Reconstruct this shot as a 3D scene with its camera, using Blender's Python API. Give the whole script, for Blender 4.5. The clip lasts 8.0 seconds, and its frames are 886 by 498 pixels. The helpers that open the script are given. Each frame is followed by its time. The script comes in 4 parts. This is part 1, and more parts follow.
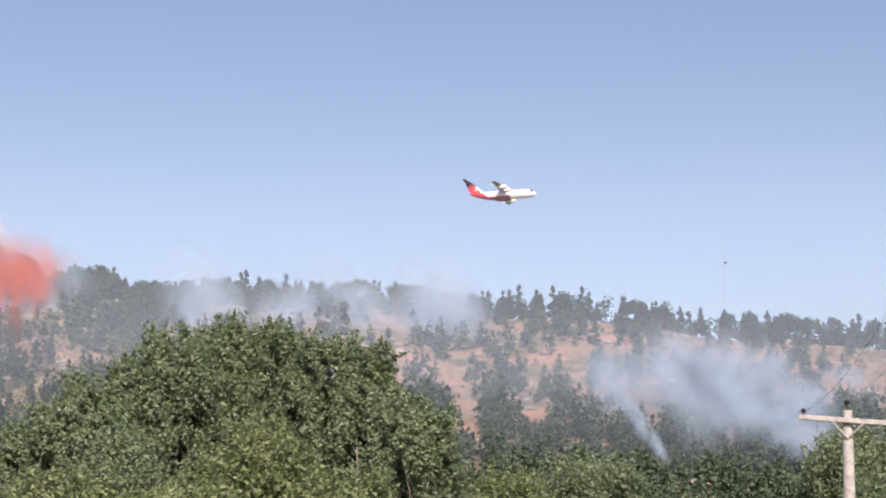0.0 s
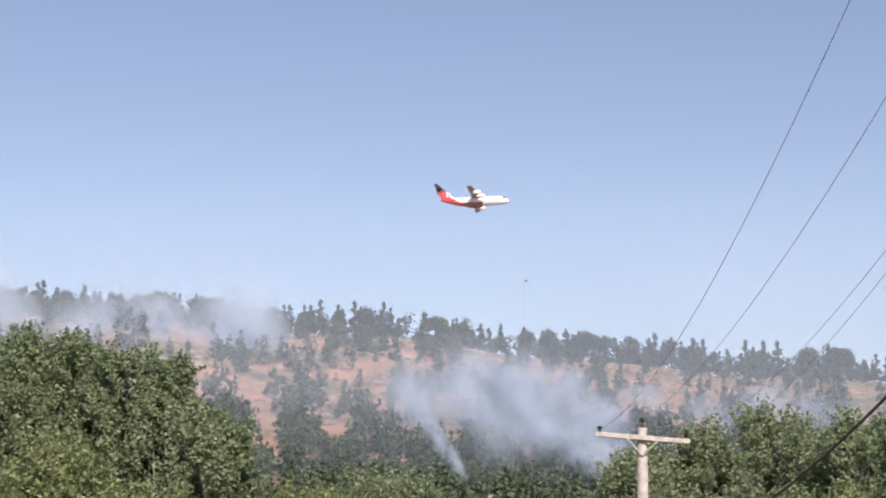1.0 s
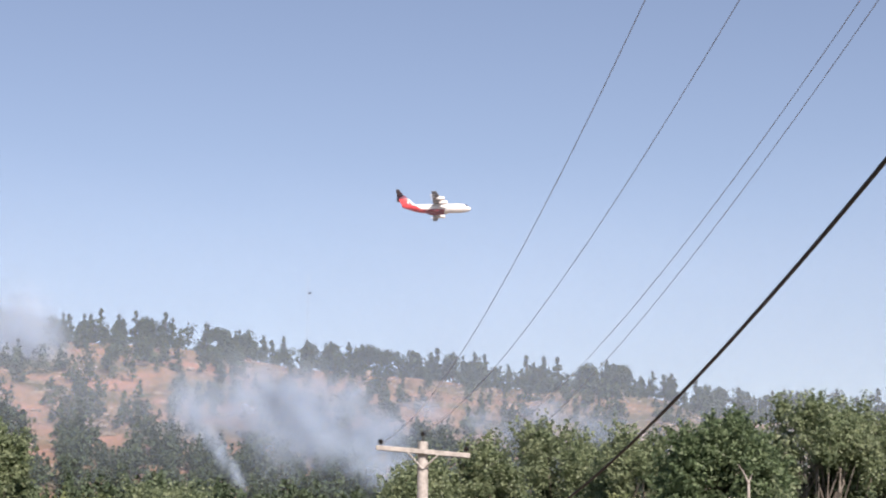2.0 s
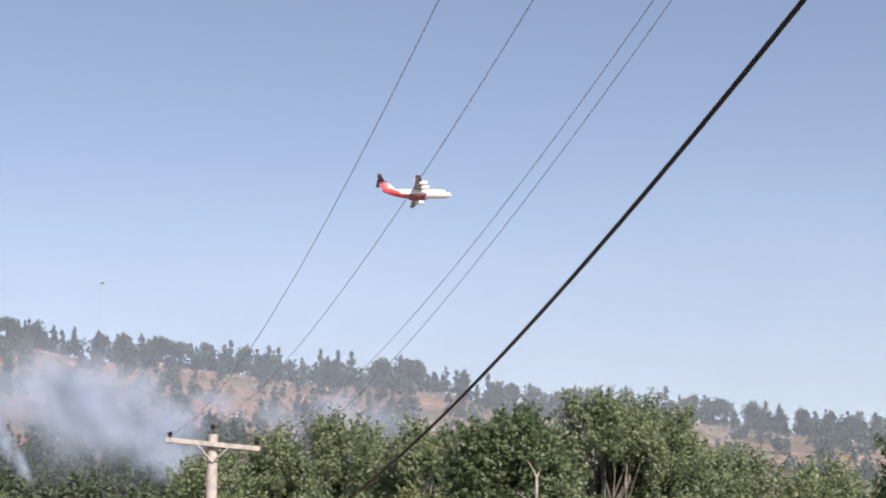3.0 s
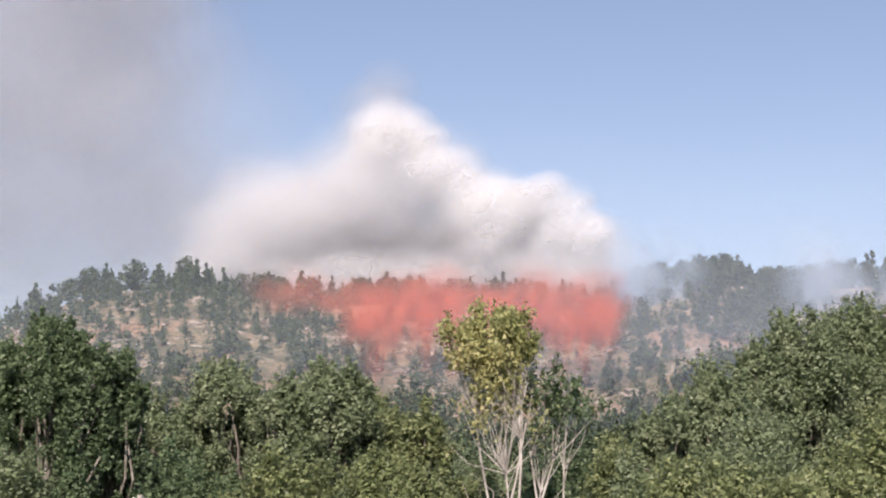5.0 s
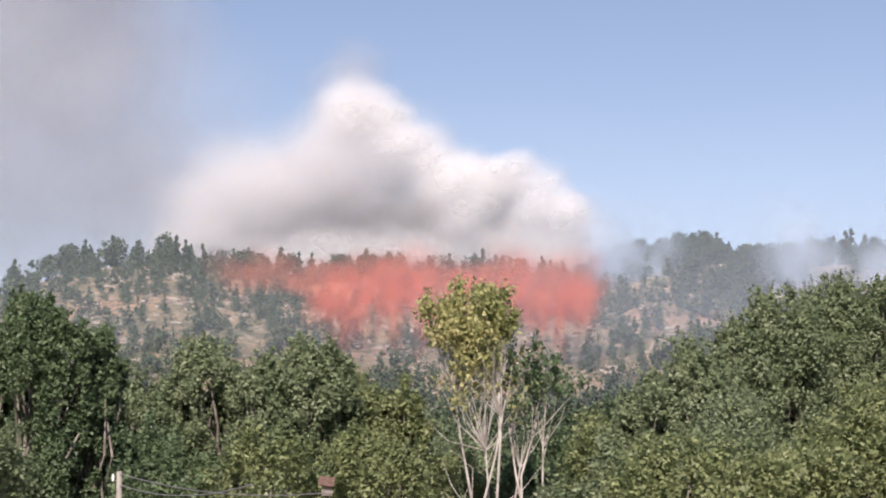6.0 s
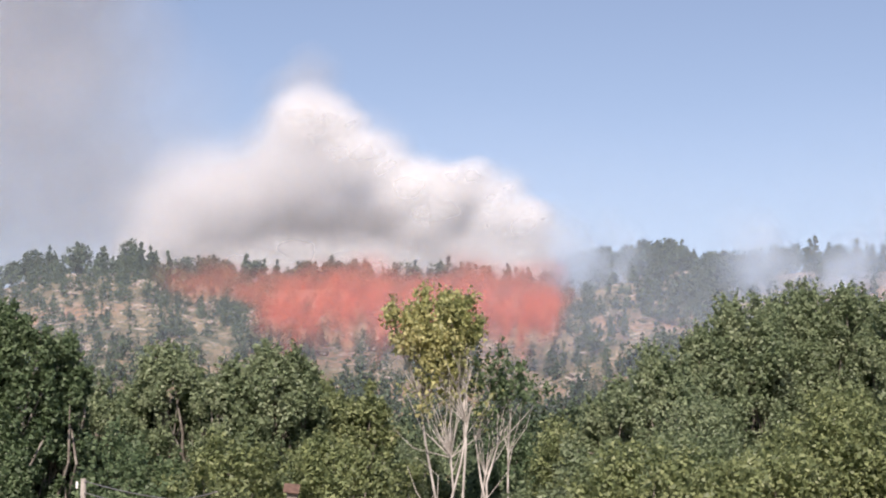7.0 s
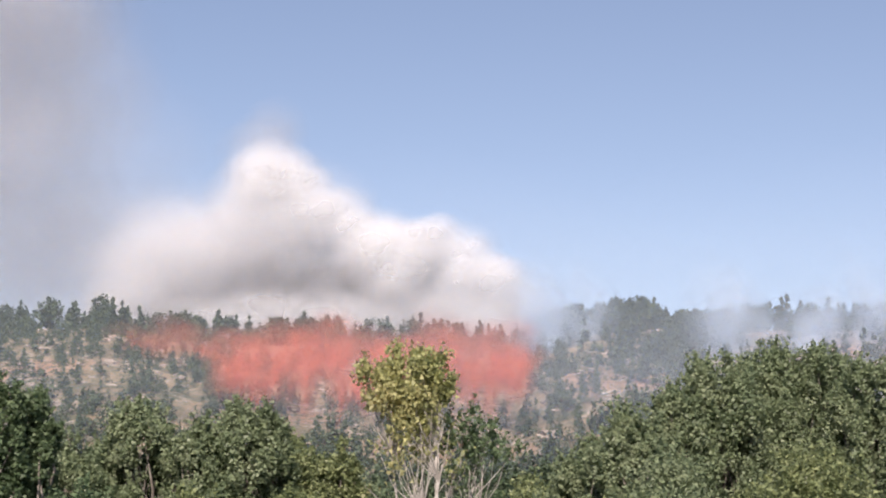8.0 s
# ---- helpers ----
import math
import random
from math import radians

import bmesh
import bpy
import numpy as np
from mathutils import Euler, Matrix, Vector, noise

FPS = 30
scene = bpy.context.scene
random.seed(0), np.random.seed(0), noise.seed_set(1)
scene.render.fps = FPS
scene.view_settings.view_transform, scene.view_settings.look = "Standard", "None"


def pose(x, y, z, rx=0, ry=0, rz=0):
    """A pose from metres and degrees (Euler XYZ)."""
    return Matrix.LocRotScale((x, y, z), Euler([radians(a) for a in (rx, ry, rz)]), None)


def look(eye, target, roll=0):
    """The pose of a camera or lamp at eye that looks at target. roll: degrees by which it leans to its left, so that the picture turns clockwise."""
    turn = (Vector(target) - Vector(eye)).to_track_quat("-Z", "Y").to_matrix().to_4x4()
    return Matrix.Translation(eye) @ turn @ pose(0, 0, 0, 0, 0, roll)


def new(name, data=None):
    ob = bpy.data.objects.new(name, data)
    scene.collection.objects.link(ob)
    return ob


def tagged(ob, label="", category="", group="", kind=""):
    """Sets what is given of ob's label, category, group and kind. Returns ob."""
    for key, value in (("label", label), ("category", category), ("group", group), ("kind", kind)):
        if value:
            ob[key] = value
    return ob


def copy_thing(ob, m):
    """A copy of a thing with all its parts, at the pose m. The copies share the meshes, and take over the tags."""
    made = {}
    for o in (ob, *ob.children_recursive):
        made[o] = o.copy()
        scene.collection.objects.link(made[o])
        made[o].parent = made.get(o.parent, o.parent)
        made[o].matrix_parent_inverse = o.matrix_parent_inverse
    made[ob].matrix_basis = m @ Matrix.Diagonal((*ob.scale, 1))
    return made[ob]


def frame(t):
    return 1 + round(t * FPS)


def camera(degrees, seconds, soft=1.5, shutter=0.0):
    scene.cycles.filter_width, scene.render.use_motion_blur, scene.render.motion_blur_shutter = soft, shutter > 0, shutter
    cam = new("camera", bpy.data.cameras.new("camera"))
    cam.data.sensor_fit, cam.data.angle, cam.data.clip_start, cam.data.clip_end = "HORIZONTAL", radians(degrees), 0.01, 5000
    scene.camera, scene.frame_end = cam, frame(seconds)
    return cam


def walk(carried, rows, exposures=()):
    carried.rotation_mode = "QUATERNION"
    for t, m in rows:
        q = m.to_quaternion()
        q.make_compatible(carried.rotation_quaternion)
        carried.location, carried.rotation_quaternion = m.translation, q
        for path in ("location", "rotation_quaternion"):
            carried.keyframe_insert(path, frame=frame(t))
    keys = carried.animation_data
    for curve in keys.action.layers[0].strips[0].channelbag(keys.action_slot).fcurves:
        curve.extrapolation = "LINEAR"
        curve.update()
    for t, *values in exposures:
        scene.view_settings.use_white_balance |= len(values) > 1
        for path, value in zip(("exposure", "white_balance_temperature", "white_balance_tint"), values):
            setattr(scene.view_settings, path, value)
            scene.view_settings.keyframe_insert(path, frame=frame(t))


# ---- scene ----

EYE = 1.7
PATH = [  # seconds, turn to the right, tilt up, lean
    (0.0, 0.000, 9.640, 0.097), (0.5, 2.693, 9.642, 0.076), (1.0, 5.977, 10.096, 0.080), (1.5, 9.209, 10.387, 0.0),
    (2.0, 12.497, 10.488, 0.02), (2.2, 13.624, 10.328, 0.0), (3.3, 19.369, 10.352, -0.024), (3.5, 17.612, 10.320, -0.025),
    (3.6, 16.163, 10.324, -0.023), (3.8, 10.698, 10.341, -0.047), (4.0, 2.544, 10.370, -0.05), (4.1, -1.341, 10.33, -0.02),
    (4.2, -4.677, 10.384, -0.02), (4.3, -7.840, 10.389, 0.01), (4.4, -10.685, 10.339, 0.02), (4.5, -12.975, 10.268, 0.0),
    (4.7, -16.157, 9.969, 0.02), (5.0, -18.683, 9.222, 0.01), (5.2, -19.217, 8.766, -0.024), (6.3, -17.751, 8.556, -0.034),
    (6.5, -17.717, 8.762, -0.08), (7.0, -17.033, 8.744, -0.054), (7.5, -16.544, 9.617, 0.005), (8.0, -16.205, 10.435, 0.1)]
cam = camera(26.0, 8.0, soft=2.0, shutter=0.1)
SWAY_T, SWAY_X = (0, 2, 3.3, 3.6, 4.5, 8), (0, 0, 0.06, 0.055, 0, 0)  # the step aside while turning
walk(cam, [(t, pose(float(np.interp(t, SWAY_T, SWAY_X)), 0, EYE, 90 + p, 0, -a) @ pose(0, 0, 0, 0, 0, r)) for t, a, p, r in PATH],
     exposures=[(0.0, 0.52, 7400, 22), (8.0, 0.52, 7400, 22)])

# ---- light ----
SUN_AZ, SUN_EL = 170.0, 42.0
world = bpy.data.worlds.new("sky")
scene.world = world
world.use_nodes = True
wn = world.node_tree
sky = wn.nodes.new("ShaderNodeTexSky")
sky.sky_type, sky.sun_disc = "NISHITA", False
sky.sun_elevation, sky.sun_rotation = radians(SUN_EL), radians(SUN_AZ)
sky.altitude, sky.air_density, sky.dust_density, sky.ozone_density = 1400, 1.0, 1.6, 1.0
wn.links.new(sky.outputs[0], wn.nodes["Background"].inputs[0])
wn.nodes["Background"].inputs[1].default_value = 0.1035
sun = new("sun", bpy.data.lights.new("sun", "SUN"))
sun.data.energy, sun.data.angle, sun.data.color = 4.9, radians(0.5), (1.0, 0.965, 0.92)
sd = Vector((math.sin(radians(SUN_AZ)) * math.cos(radians(SUN_EL)), math.cos(radians(SUN_AZ)) * math.cos(radians(SUN_EL)), math.sin(radians(SUN_EL))))
sun.matrix_world = look(sd * 100, (0, 0, 0))
scene.cycles.transparent_max_bounces = 48

# ---- helpers of the place ----


def at(az, el, dist):
    """The point at that bearing and elevation from the eye, at a distance over the ground."""
    return Vector((dist * math.sin(radians(az)), dist * math.cos(radians(az)), EYE + dist * math.tan(radians(el))))


RIDGE_AZ, RIDGE_EL = zip((-180, 2), (-70, 3), (-45, 4.5), (-36, 5.6), (-32.3, 6.4), (-30.8, 7.05), (-29.9, 7.4), (-28.7, 7.8), (-26.4, 7.85), (-25.2, 7.8), (-24.2, 7.65), (-22, 7.5), (-20, 7.5),
                         (-16, 7.45), (-14, 7.35), (-13.5, 7.6), (-12.5, 7.95), (-11.4, 8.1), (-10, 8.15), (-9.3, 7.75), (-8, 7.75), (-6.5, 7.85), (-4.8, 7.75), (-2.4, 7.85), (-1, 7.7), (0.3, 7.5), (3, 7.5), (4, 7.5), (5.4, 7.3), (6.2, 7.2),
                         (7.7, 6.95), (9.7, 6.75), (11.6, 6.6), (14, 6.35), (17.4, 6.25), (19.1, 5.95), (20.1, 5.55), (22, 5.3), (24.9, 5.3), (27.1, 4.95), (29.4, 4.65), (32.2, 4.2), (45, 3), (70, 2.2), (180, 2))
R_FOOT, R_RIDGE = 330.0, 900.0


def fbm(x, y, s, octaves=4):
    return noise.fractal(Vector((x / s, y / s, 3.7)), 1.0, 2.0, octaves)


def ground_z(x, y):
    r, az = math.hypot(x, y), math.degrees(math.atan2(x, y))
    low = -4.0 * min(1.0, max(0.0, (r - 8) / 45)) ** 1.3
    if r < R_FOOT:
        return low + 0.12 * fbm(x, y, 6) * min(1, r / 20)
    top = EYE + R_RIDGE * math.tan(radians(float(np.interp(az, RIDGE_AZ, RIDGE_EL))))
    if r < R_RIDGE:
        t = (r - R_FOOT) / (R_RIDGE - R_FOOT)
        shape = 0.55 * t + 0.45 * t * t * (3 - 2 * t)
        amp = 5.0 * math.sin(math.pi * t) ** 0.6 * (1 if t < 1 else 0)
        return low + (top - low) * shape + amp * fbm(x, y, 90) + 0.25 * amp * fbm(x, y, 14)
    return max(-4.0, top - (r - R_RIDGE) * 0.16) + 1.5 * fbm(x, y, 120) * min(1.0, (r - R_RIDGE) / 60)


def mesh_of(name, verts, faces, smooth=False):
    """A mesh from arrays of vertices and of faces that all have the same number of corners."""
    verts, faces = np.asarray(verts, np.float32), np.asarray(faces, np.int32)
    me, n, k = bpy.data.meshes.new(name), len(faces), faces.shape[1]
    me.vertices.add(len(verts)), me.vertices.foreach_set("co", verts.ravel())
    me.loops.add(n * k), me.loops.foreach_set("vertex_index", faces.ravel())
    me.polygons.add(n), me.polygons.foreach_set("loop_start", np.arange(n, dtype=np.int32) * k)
    me.polygons.foreach_set("use_smooth", np.full(n, smooth))
    me.update(calc_edges=True)
    return me


def bm_mesh(name, bm, smooth=False):
    me = bpy.data.meshes.new(name)
    bmesh.ops.recalc_face_normals(bm, faces=bm.faces)
    bm.to_mesh(me), bm.free()
    if smooth:
        me.polygons.foreach_set("use_smooth", np.full(len(me.polygons), True))
    return me


def part(name, me, material, parent, label=""):
    """Links a mesh (or bmesh) as one object under a thing or a part."""
    me = bm_mesh(name, me) if isinstance(me, bmesh.types.BMesh) else me
    ob = new(name, me)
    if material and not me.materials:
        me.materials.append(material)
    ob.parent = parent
    return tagged(ob, label)


def tube(bm, points, radii, sides=6, cap=True):
    """A tapered round tube through points."""
    rings, ref = [], Vector((0.31, 0.87, 0.37))
    for i, p in enumerate(points):
        d = (points[min(i + 1, len(points) - 1)] - points[max(i - 1, 0)]).normalized()
        u = d.cross(ref).normalized()
        v = d.cross(u)
        rings.append([bm.verts.new(p + radii[i] * (math.cos(a) * u + math.sin(a) * v)) for a in (2 * math.pi * k / sides for k in range(sides))])
    for a, b in zip(rings, rings[1:]):
        for k in range(sides):
            bm.faces.new((a[k], a[(k + 1) % sides], b[(k + 1) % sides], b[k]))
    if cap:
        bm.faces.new(rings[0][::-1]), bm.faces.new(rings[-1])


def box(bm, size, m, bevel=0.0):
    made = bmesh.ops.create_cube(bm, size=1.0, matrix=m @ Matrix.Diagonal((*size, 1)))
    if bevel:
        bmesh.ops.bevel(bm, geom=list({e for v in made["verts"] for e in v.link_edges}), offset=bevel, segments=1, affect="EDGES")


# ---- materials ----
def material(name, colors, scale=1.0, rough=0.8, bump=0.0, metal=0.0, detail=6.0, coords="Object", stops=None, spread=0.0, second=None, island=0.0, translucent=0.0, spec=0.3):
    """A surface with a colour ramp over noise at its real size; second: (colour, scale, low, high) stains; island: change of value from piece to piece."""
    m = bpy.data.materials.new(name)
    m.use_nodes = True
    nt = m.node_tree
    n, l = nt.nodes, nt.links.new
    b = n["Principled BSDF"]
    b.inputs["Roughness"].default_value, b.inputs["Metallic"].default_value, b.inputs["Specular IOR Level"].default_value = rough, metal, spec
    tc, no, ramp = n.new("ShaderNodeTexCoord"), n.new("ShaderNodeTexNoise"), n.new("ShaderNodeValToRGB")
    no.inputs["Scale"].default_value, no.inputs["Detail"].default_value = scale, detail
    l(tc.outputs[coords], no.inputs["Vector"]), l(no.outputs["Fac"], ramp.inputs["Fac"])
    stops = stops or [0.3 + 0.4 * i / max(1, len(colors) - 1) for i in range(len(colors))]
    for i, (c, s) in enumerate(zip(colors, stops)):
        e = ramp.color_ramp.elements[i] if i < 2 else ramp.color_ramp.elements.new(s)
        e.position, e.color = s, (*c, 1)
    out = ramp.outputs["Color"]
    for colour, sc, lo, hi in second or ():
        n2, r2, mix = n.new("ShaderNodeTexNoise"), n.new("ShaderNodeMapRange"), n.new("ShaderNodeMix")
        n2.inputs["Scale"].default_value, n2.inputs["Detail"].default_value = sc, 5
        mix.data_type = "RGBA"
        l(tc.outputs[coords], n2.inputs["Vector"]), l(n2.outputs["Fac"], r2.inputs["Value"])
        r2.inputs["From Min"].default_value, r2.inputs["From Max"].default_value = lo, hi
        l(r2.outputs[0], mix.inputs["Factor"]), l(out, mix.inputs["A"])
        mix.inputs["B"].default_value = (*colour, 1)
        out = mix.outputs["Result"]
    if island or spread:
        src = n.new("ShaderNodeNewGeometry").outputs["Random Per Island"] if island else n.new("ShaderNodeObjectInfo").outputs["Random"]
        hsv, mr, mh = n.new("ShaderNodeHueSaturation"), n.new("ShaderNodeMapRange"), n.new("ShaderNodeMapRange")
        l(src, mr.inputs["Value"]), l(src, mh.inputs["Value"])
        k = island or spread
        mr.inputs["To Min"].default_value, mr.inputs["To Max"].default_value = 1 - k, 1 + k
        mh.inputs["To Min"].default_value, mh.inputs["To Max"].default_value = 0.5 + 0.04 * k, 0.5 - 0.05 * k
        l(mr.outputs[0], hsv.inputs["Value"]), l(mh.outputs[0], hsv.inputs["Hue"]), l(out, hsv.inputs["Color"])
        out = hsv.outputs[0]
    l(out, b.inputs["Base Color"])
    if bump:
        bn, nb = n.new("ShaderNodeBump"), n.new("ShaderNodeTexNoise")
        nb.inputs["Scale"].default_value, nb.inputs["Detail"].default_value = scale * 4, 6
        bn.inputs["Strength"].default_value, bn.inputs["Distance"].default_value = 0.8, bump
        l(tc.outputs[coords], nb.inputs["Vector"]), l(nb.outputs["Fac"], bn.inputs["Height"]), l(bn.outputs[0], b.inputs["Normal"])
    if translucent:
        tr, ms = n.new("ShaderNodeBsdfTranslucent"), n.new("ShaderNodeMixShader")
        l(out, tr.inputs["Color"]), l(b.outputs[0], ms.inputs[1]), l(tr.outputs[0], ms.inputs[2])
        ms.inputs[0].default_value = translucent
        l(ms.outputs[0], n["Material Output"].inputs["Surface"])
    return m


def smoke_material(name, colour, strength, scale, low=0.25, high=0.75, glow=0.5, stretch=1.0):
    """Thin smoke: scatters light to both sides; as dense as the piece's density and a fine noise make it."""
    m = bpy.data.materials.new(name)
    m.use_nodes = True
    nt = m.node_tree
    n, l = nt.nodes, nt.links.new
    n.remove(n["Principled BSDF"])
    di, tr, tp, m1, m2 = (n.new("ShaderNode" + k) for k in ("BsdfDiffuse", "BsdfTranslucent", "BsdfTransparent", "MixShader", "MixShader"))
    at_, no, mr, mu, tc, oi = (n.new("ShaderNode" + k) for k in ("Attribute", "TexNoise", "MapRange", "Math", "TexCoord", "ObjectInfo"))
    at_.attribute_name = "thinness"
    no.inputs["Scale"].default_value, no.inputs["Detail"].default_value, no.inputs["Roughness"].default_value = scale, 3, 0.5
    no.noise_dimensions = "4D"
    sw = n.new("ShaderNodeMath")
    sw.operation = "MULTIPLY"
    sw.inputs[1].default_value = 40
    l(oi.outputs["Random"], sw.inputs[0]), l(sw.outputs[0], no.inputs["W"])
    mp = n.new("ShaderNodeMapping")
    mp.inputs["Scale"].default_value = (1, 1, stretch)
    l(tc.outputs["Object"], mp.inputs["Vector"]), l(mp.outputs[0], no.inputs["Vector"]), l(no.outputs["Fac"], mr.inputs["Value"])
    mr.inputs["From Min"].default_value, mr.inputs["From Max"].default_value = low, high
    mr.inputs["To Max"].default_value = strength
    mu.operation = "MULTIPLY"
    l(at_.outputs["Fac"], mu.inputs[0]), l(mr.outputs[0], mu.inputs[1])
    di.inputs["Color"].default_value = tr.inputs["Color"].default_value = (*colour, 1)
    m1.inputs[0].default_value = glow
    l(di.outputs[0], m1.inputs[1]), l(tr.outputs[0], m1.inputs[2])
    l(mu.outputs[0], m2.inputs[0]), l(tp.outputs[0], m2.inputs[1]), l(m1.outputs[0], m2.inputs[2])
    l(m2.outputs[0], n["Material Output"].inputs["Surface"])
    return m


HILL = material("hillside", [(0.055, 0.06, 0.04), (0.135, 0.11, 0.072), (0.225, 0.175, 0.115), (0.20, 0.16, 0.115)], 0.045, 0.95, 0.5,
                second=[((0.33, 0.19, 0.14), 0.013, 0.52, 0.7), ((0.34, 0.30, 0.25), 0.16, 0.58, 0.66), ((0.075, 0.09, 0.055), 0.3, 0.5, 0.62), ((0.06, 0.075, 0.045), 0.9, 0.57, 0.64)])



def stain_hill():
    """Old red retardant left in patches on the open slope under the smoke."""
    nt = HILL.node_tree
    n, l = nt.nodes, nt.links.new
    b = n["Principled BSDF"]
    old = b.inputs["Base Color"].links[0].from_socket
    tc, xyz, no, a, c, p, mul, mul2, mix = (n.new("ShaderNode" + k) for k in ("TexCoord", "SeparateXYZ", "TexNoise", "MapRange", "MapRange", "MapRange", "Math", "Math", "Mix"))
    l(tc.outputs["Object"], xyz.inputs[0]), l(tc.outputs["Object"], no.inputs["Vector"])
    no.inputs["Scale"].default_value, no.inputs["Detail"].default_value = 0.035, 6
    for m, src, lo, hi in ((a, xyz.outputs["X"], -150, -20), (c, xyz.outputs["X"], 260, 110), (p, no.outputs["Fac"], 0.43, 0.68)):
        l(src, m.inputs["Value"])
        m.inputs["From Min"].default_value, m.inputs["From Max"].default_value = lo, hi
    mul.operation = mul2.operation = "MULTIPLY"
    l(a.outputs[0], mul.inputs[0]), l(c.outputs[0], mul.inputs[1]), l(mul.outputs[0], mul2.inputs[0]), l(p.outputs[0], mul2.inputs[1])
    mix.data_type = "RGBA"
    l(mul2.outputs[0], mix.inputs["Factor"]), l(old, mix.inputs["A"])
    mix.inputs["B"].default_value = (0.32, 0.185, 0.14, 1)
    l(mix.outputs["Result"], b.inputs["Base Color"])


stain_hill()
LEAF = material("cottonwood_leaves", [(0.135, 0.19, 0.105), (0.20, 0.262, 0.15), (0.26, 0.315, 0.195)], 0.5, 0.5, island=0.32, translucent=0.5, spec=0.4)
LEAF_DARK = material("dark_leaves", [(0.085, 0.14, 0.07), (0.125, 0.19, 0.10), (0.165, 0.235, 0.13)], 0.5, 0.5, island=0.35, translucent=0.5, spec=0.4)
LEAF_YELLOW = material("yellowing_leaves", [(0.24, 0.28, 0.12), (0.36, 0.385, 0.18), (0.47, 0.45, 0.23)], 0.5, 0.5, island=0.45, translucent=0.5)
LEAF_LIGHT = material("light_leaves", [(0.145, 0.19, 0.09), (0.205, 0.255, 0.12), (0.26, 0.31, 0.16)], 0.5, 0.5, island=0.4, translucent=0.48, spec=0.4)
BARK = material("bark", [(0.09, 0.08, 0.068), (0.16, 0.145, 0.125), (0.24, 0.225, 0.20)], 3.0, 0.9, 0.02)
PALE_BARK = material("pale_bark", [(0.18, 0.168, 0.15), (0.34, 0.322, 0.295), (0.48, 0.46, 0.43)], 2.0, 0.8, 0.01)
NEEDLES = material("pine_needles", [(0.028, 0.05, 0.03), (0.05, 0.08, 0.045), (0.075, 0.11, 0.06)], 0.4, 0.7, island=0.35)
PINE_BARK = material("pine_bark", [(0.06, 0.04, 0.03), (0.13, 0.085, 0.06)], 2.0, 0.9, 0.02)
ROCK = material("rock", [(0.17, 0.145, 0.12), (0.27, 0.235, 0.20), (0.36, 0.32, 0.28)], 0.6, 0.9, 0.1, island=0.2)
WOOD = material("weathered_wood", [(0.25, 0.24, 0.22), (0.38, 0.365, 0.34), (0.48, 0.465, 0.435)], 6.0, 0.85, 0.01)
RUST = material("brown_boards", [(0.08, 0.05, 0.04), (0.15, 0.095, 0.075)], 9.0, 0.8, 0.01)
DARK = material("dark_porcelain", [(0.02, 0.018, 0.016), (0.035, 0.03, 0.03)], 8.0, 0.25)
WIRE = material("wire", [(0.2, 0.2, 0.22), (0.3, 0.3, 0.3)], 3.0, 0.5, metal=0.3)
RUBBER = material("cable_sheath", [(0.012, 0.012, 0.013), (0.03, 0.03, 0.03)], 4.0, 0.6)
STEEL = material("galvanised_steel", [(0.3, 0.3, 0.3), (0.42, 0.42, 0.42)], 6.0, 0.45, metal=0.8)
WHITE_PAINT = material("white_paint", [(0.74, 0.74, 0.73), (0.82, 0.82, 0.81)], 0.6, 0.35, spec=0.5)
RED_PAINT = material("red_paint", [(0.55, 0.035, 0.04), (0.66, 0.06, 0.06)], 0.6, 0.35, spec=0.5)
MAROON = material("maroon_belly", [(0.20, 0.025, 0.03), (0.33, 0.05, 0.05)], 0.8, 0.5)
GREY_PAINT = material("grey_paint", [(0.19, 0.20, 0.23), (0.26, 0.27, 0.30)], 0.6, 0.4, spec=0.5)
DARK_MAROON = material("dark_maroon", [(0.13, 0.035, 0.06), (0.19, 0.05, 0.085)], 0.6, 0.4)
TAIL_GREY = material("tail_grey_paint", [(0.13, 0.13, 0.16), (0.18, 0.18, 0.21)], 0.6, 0.4)
GLASS_AND_SHADE = material("cockpit_glass_and_intake_shade", [(0.01, 0.012, 0.015), (0.02, 0.022, 0.025)], 1.0, 0.08, spec=0.6)
# whiter crest, greyer body: partly own colour, partly sun and shade put in
SMOKE_WHITE = smoke_material("white_smoke", (0.79, 0.81, 0.83), 0.44, 0.9, 0.15, 0.7)
SMOKE_PALE = smoke_material("pale_grey_smoke", (0.70, 0.72, 0.745), 0.36, 0.8, 0.15, 0.7)
# darker grey that puts the shade inside the plume into the colour
SMOKE_SHADED = smoke_material("sooty_smoke", (0.40, 0.40, 0.41), 0.20, 1.2, 0.3, 0.7)
SMOKE_GREY = smoke_material("grey_smoke", (0.52, 0.55, 0.60), 0.26, 0.9, 0.1, 0.75)
SMOKE_BLUE = smoke_material("thin_blue_smoke", (0.53, 0.67, 0.82), 0.42, 1.3, 0.3, 0.75)
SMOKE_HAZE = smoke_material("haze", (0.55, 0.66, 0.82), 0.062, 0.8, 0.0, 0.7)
RETARDANT = smoke_material("red_retardant", (0.80, 0.20, 0.12), 0.30, 1.5, 0.40, 0.64, stretch=0.3)
RETARDANT_THIN = smoke_material("thin_red_retardant", (0.82, 0.22, 0.13), 0.19, 1.2, 0.25, 0.75, stretch=0.4)


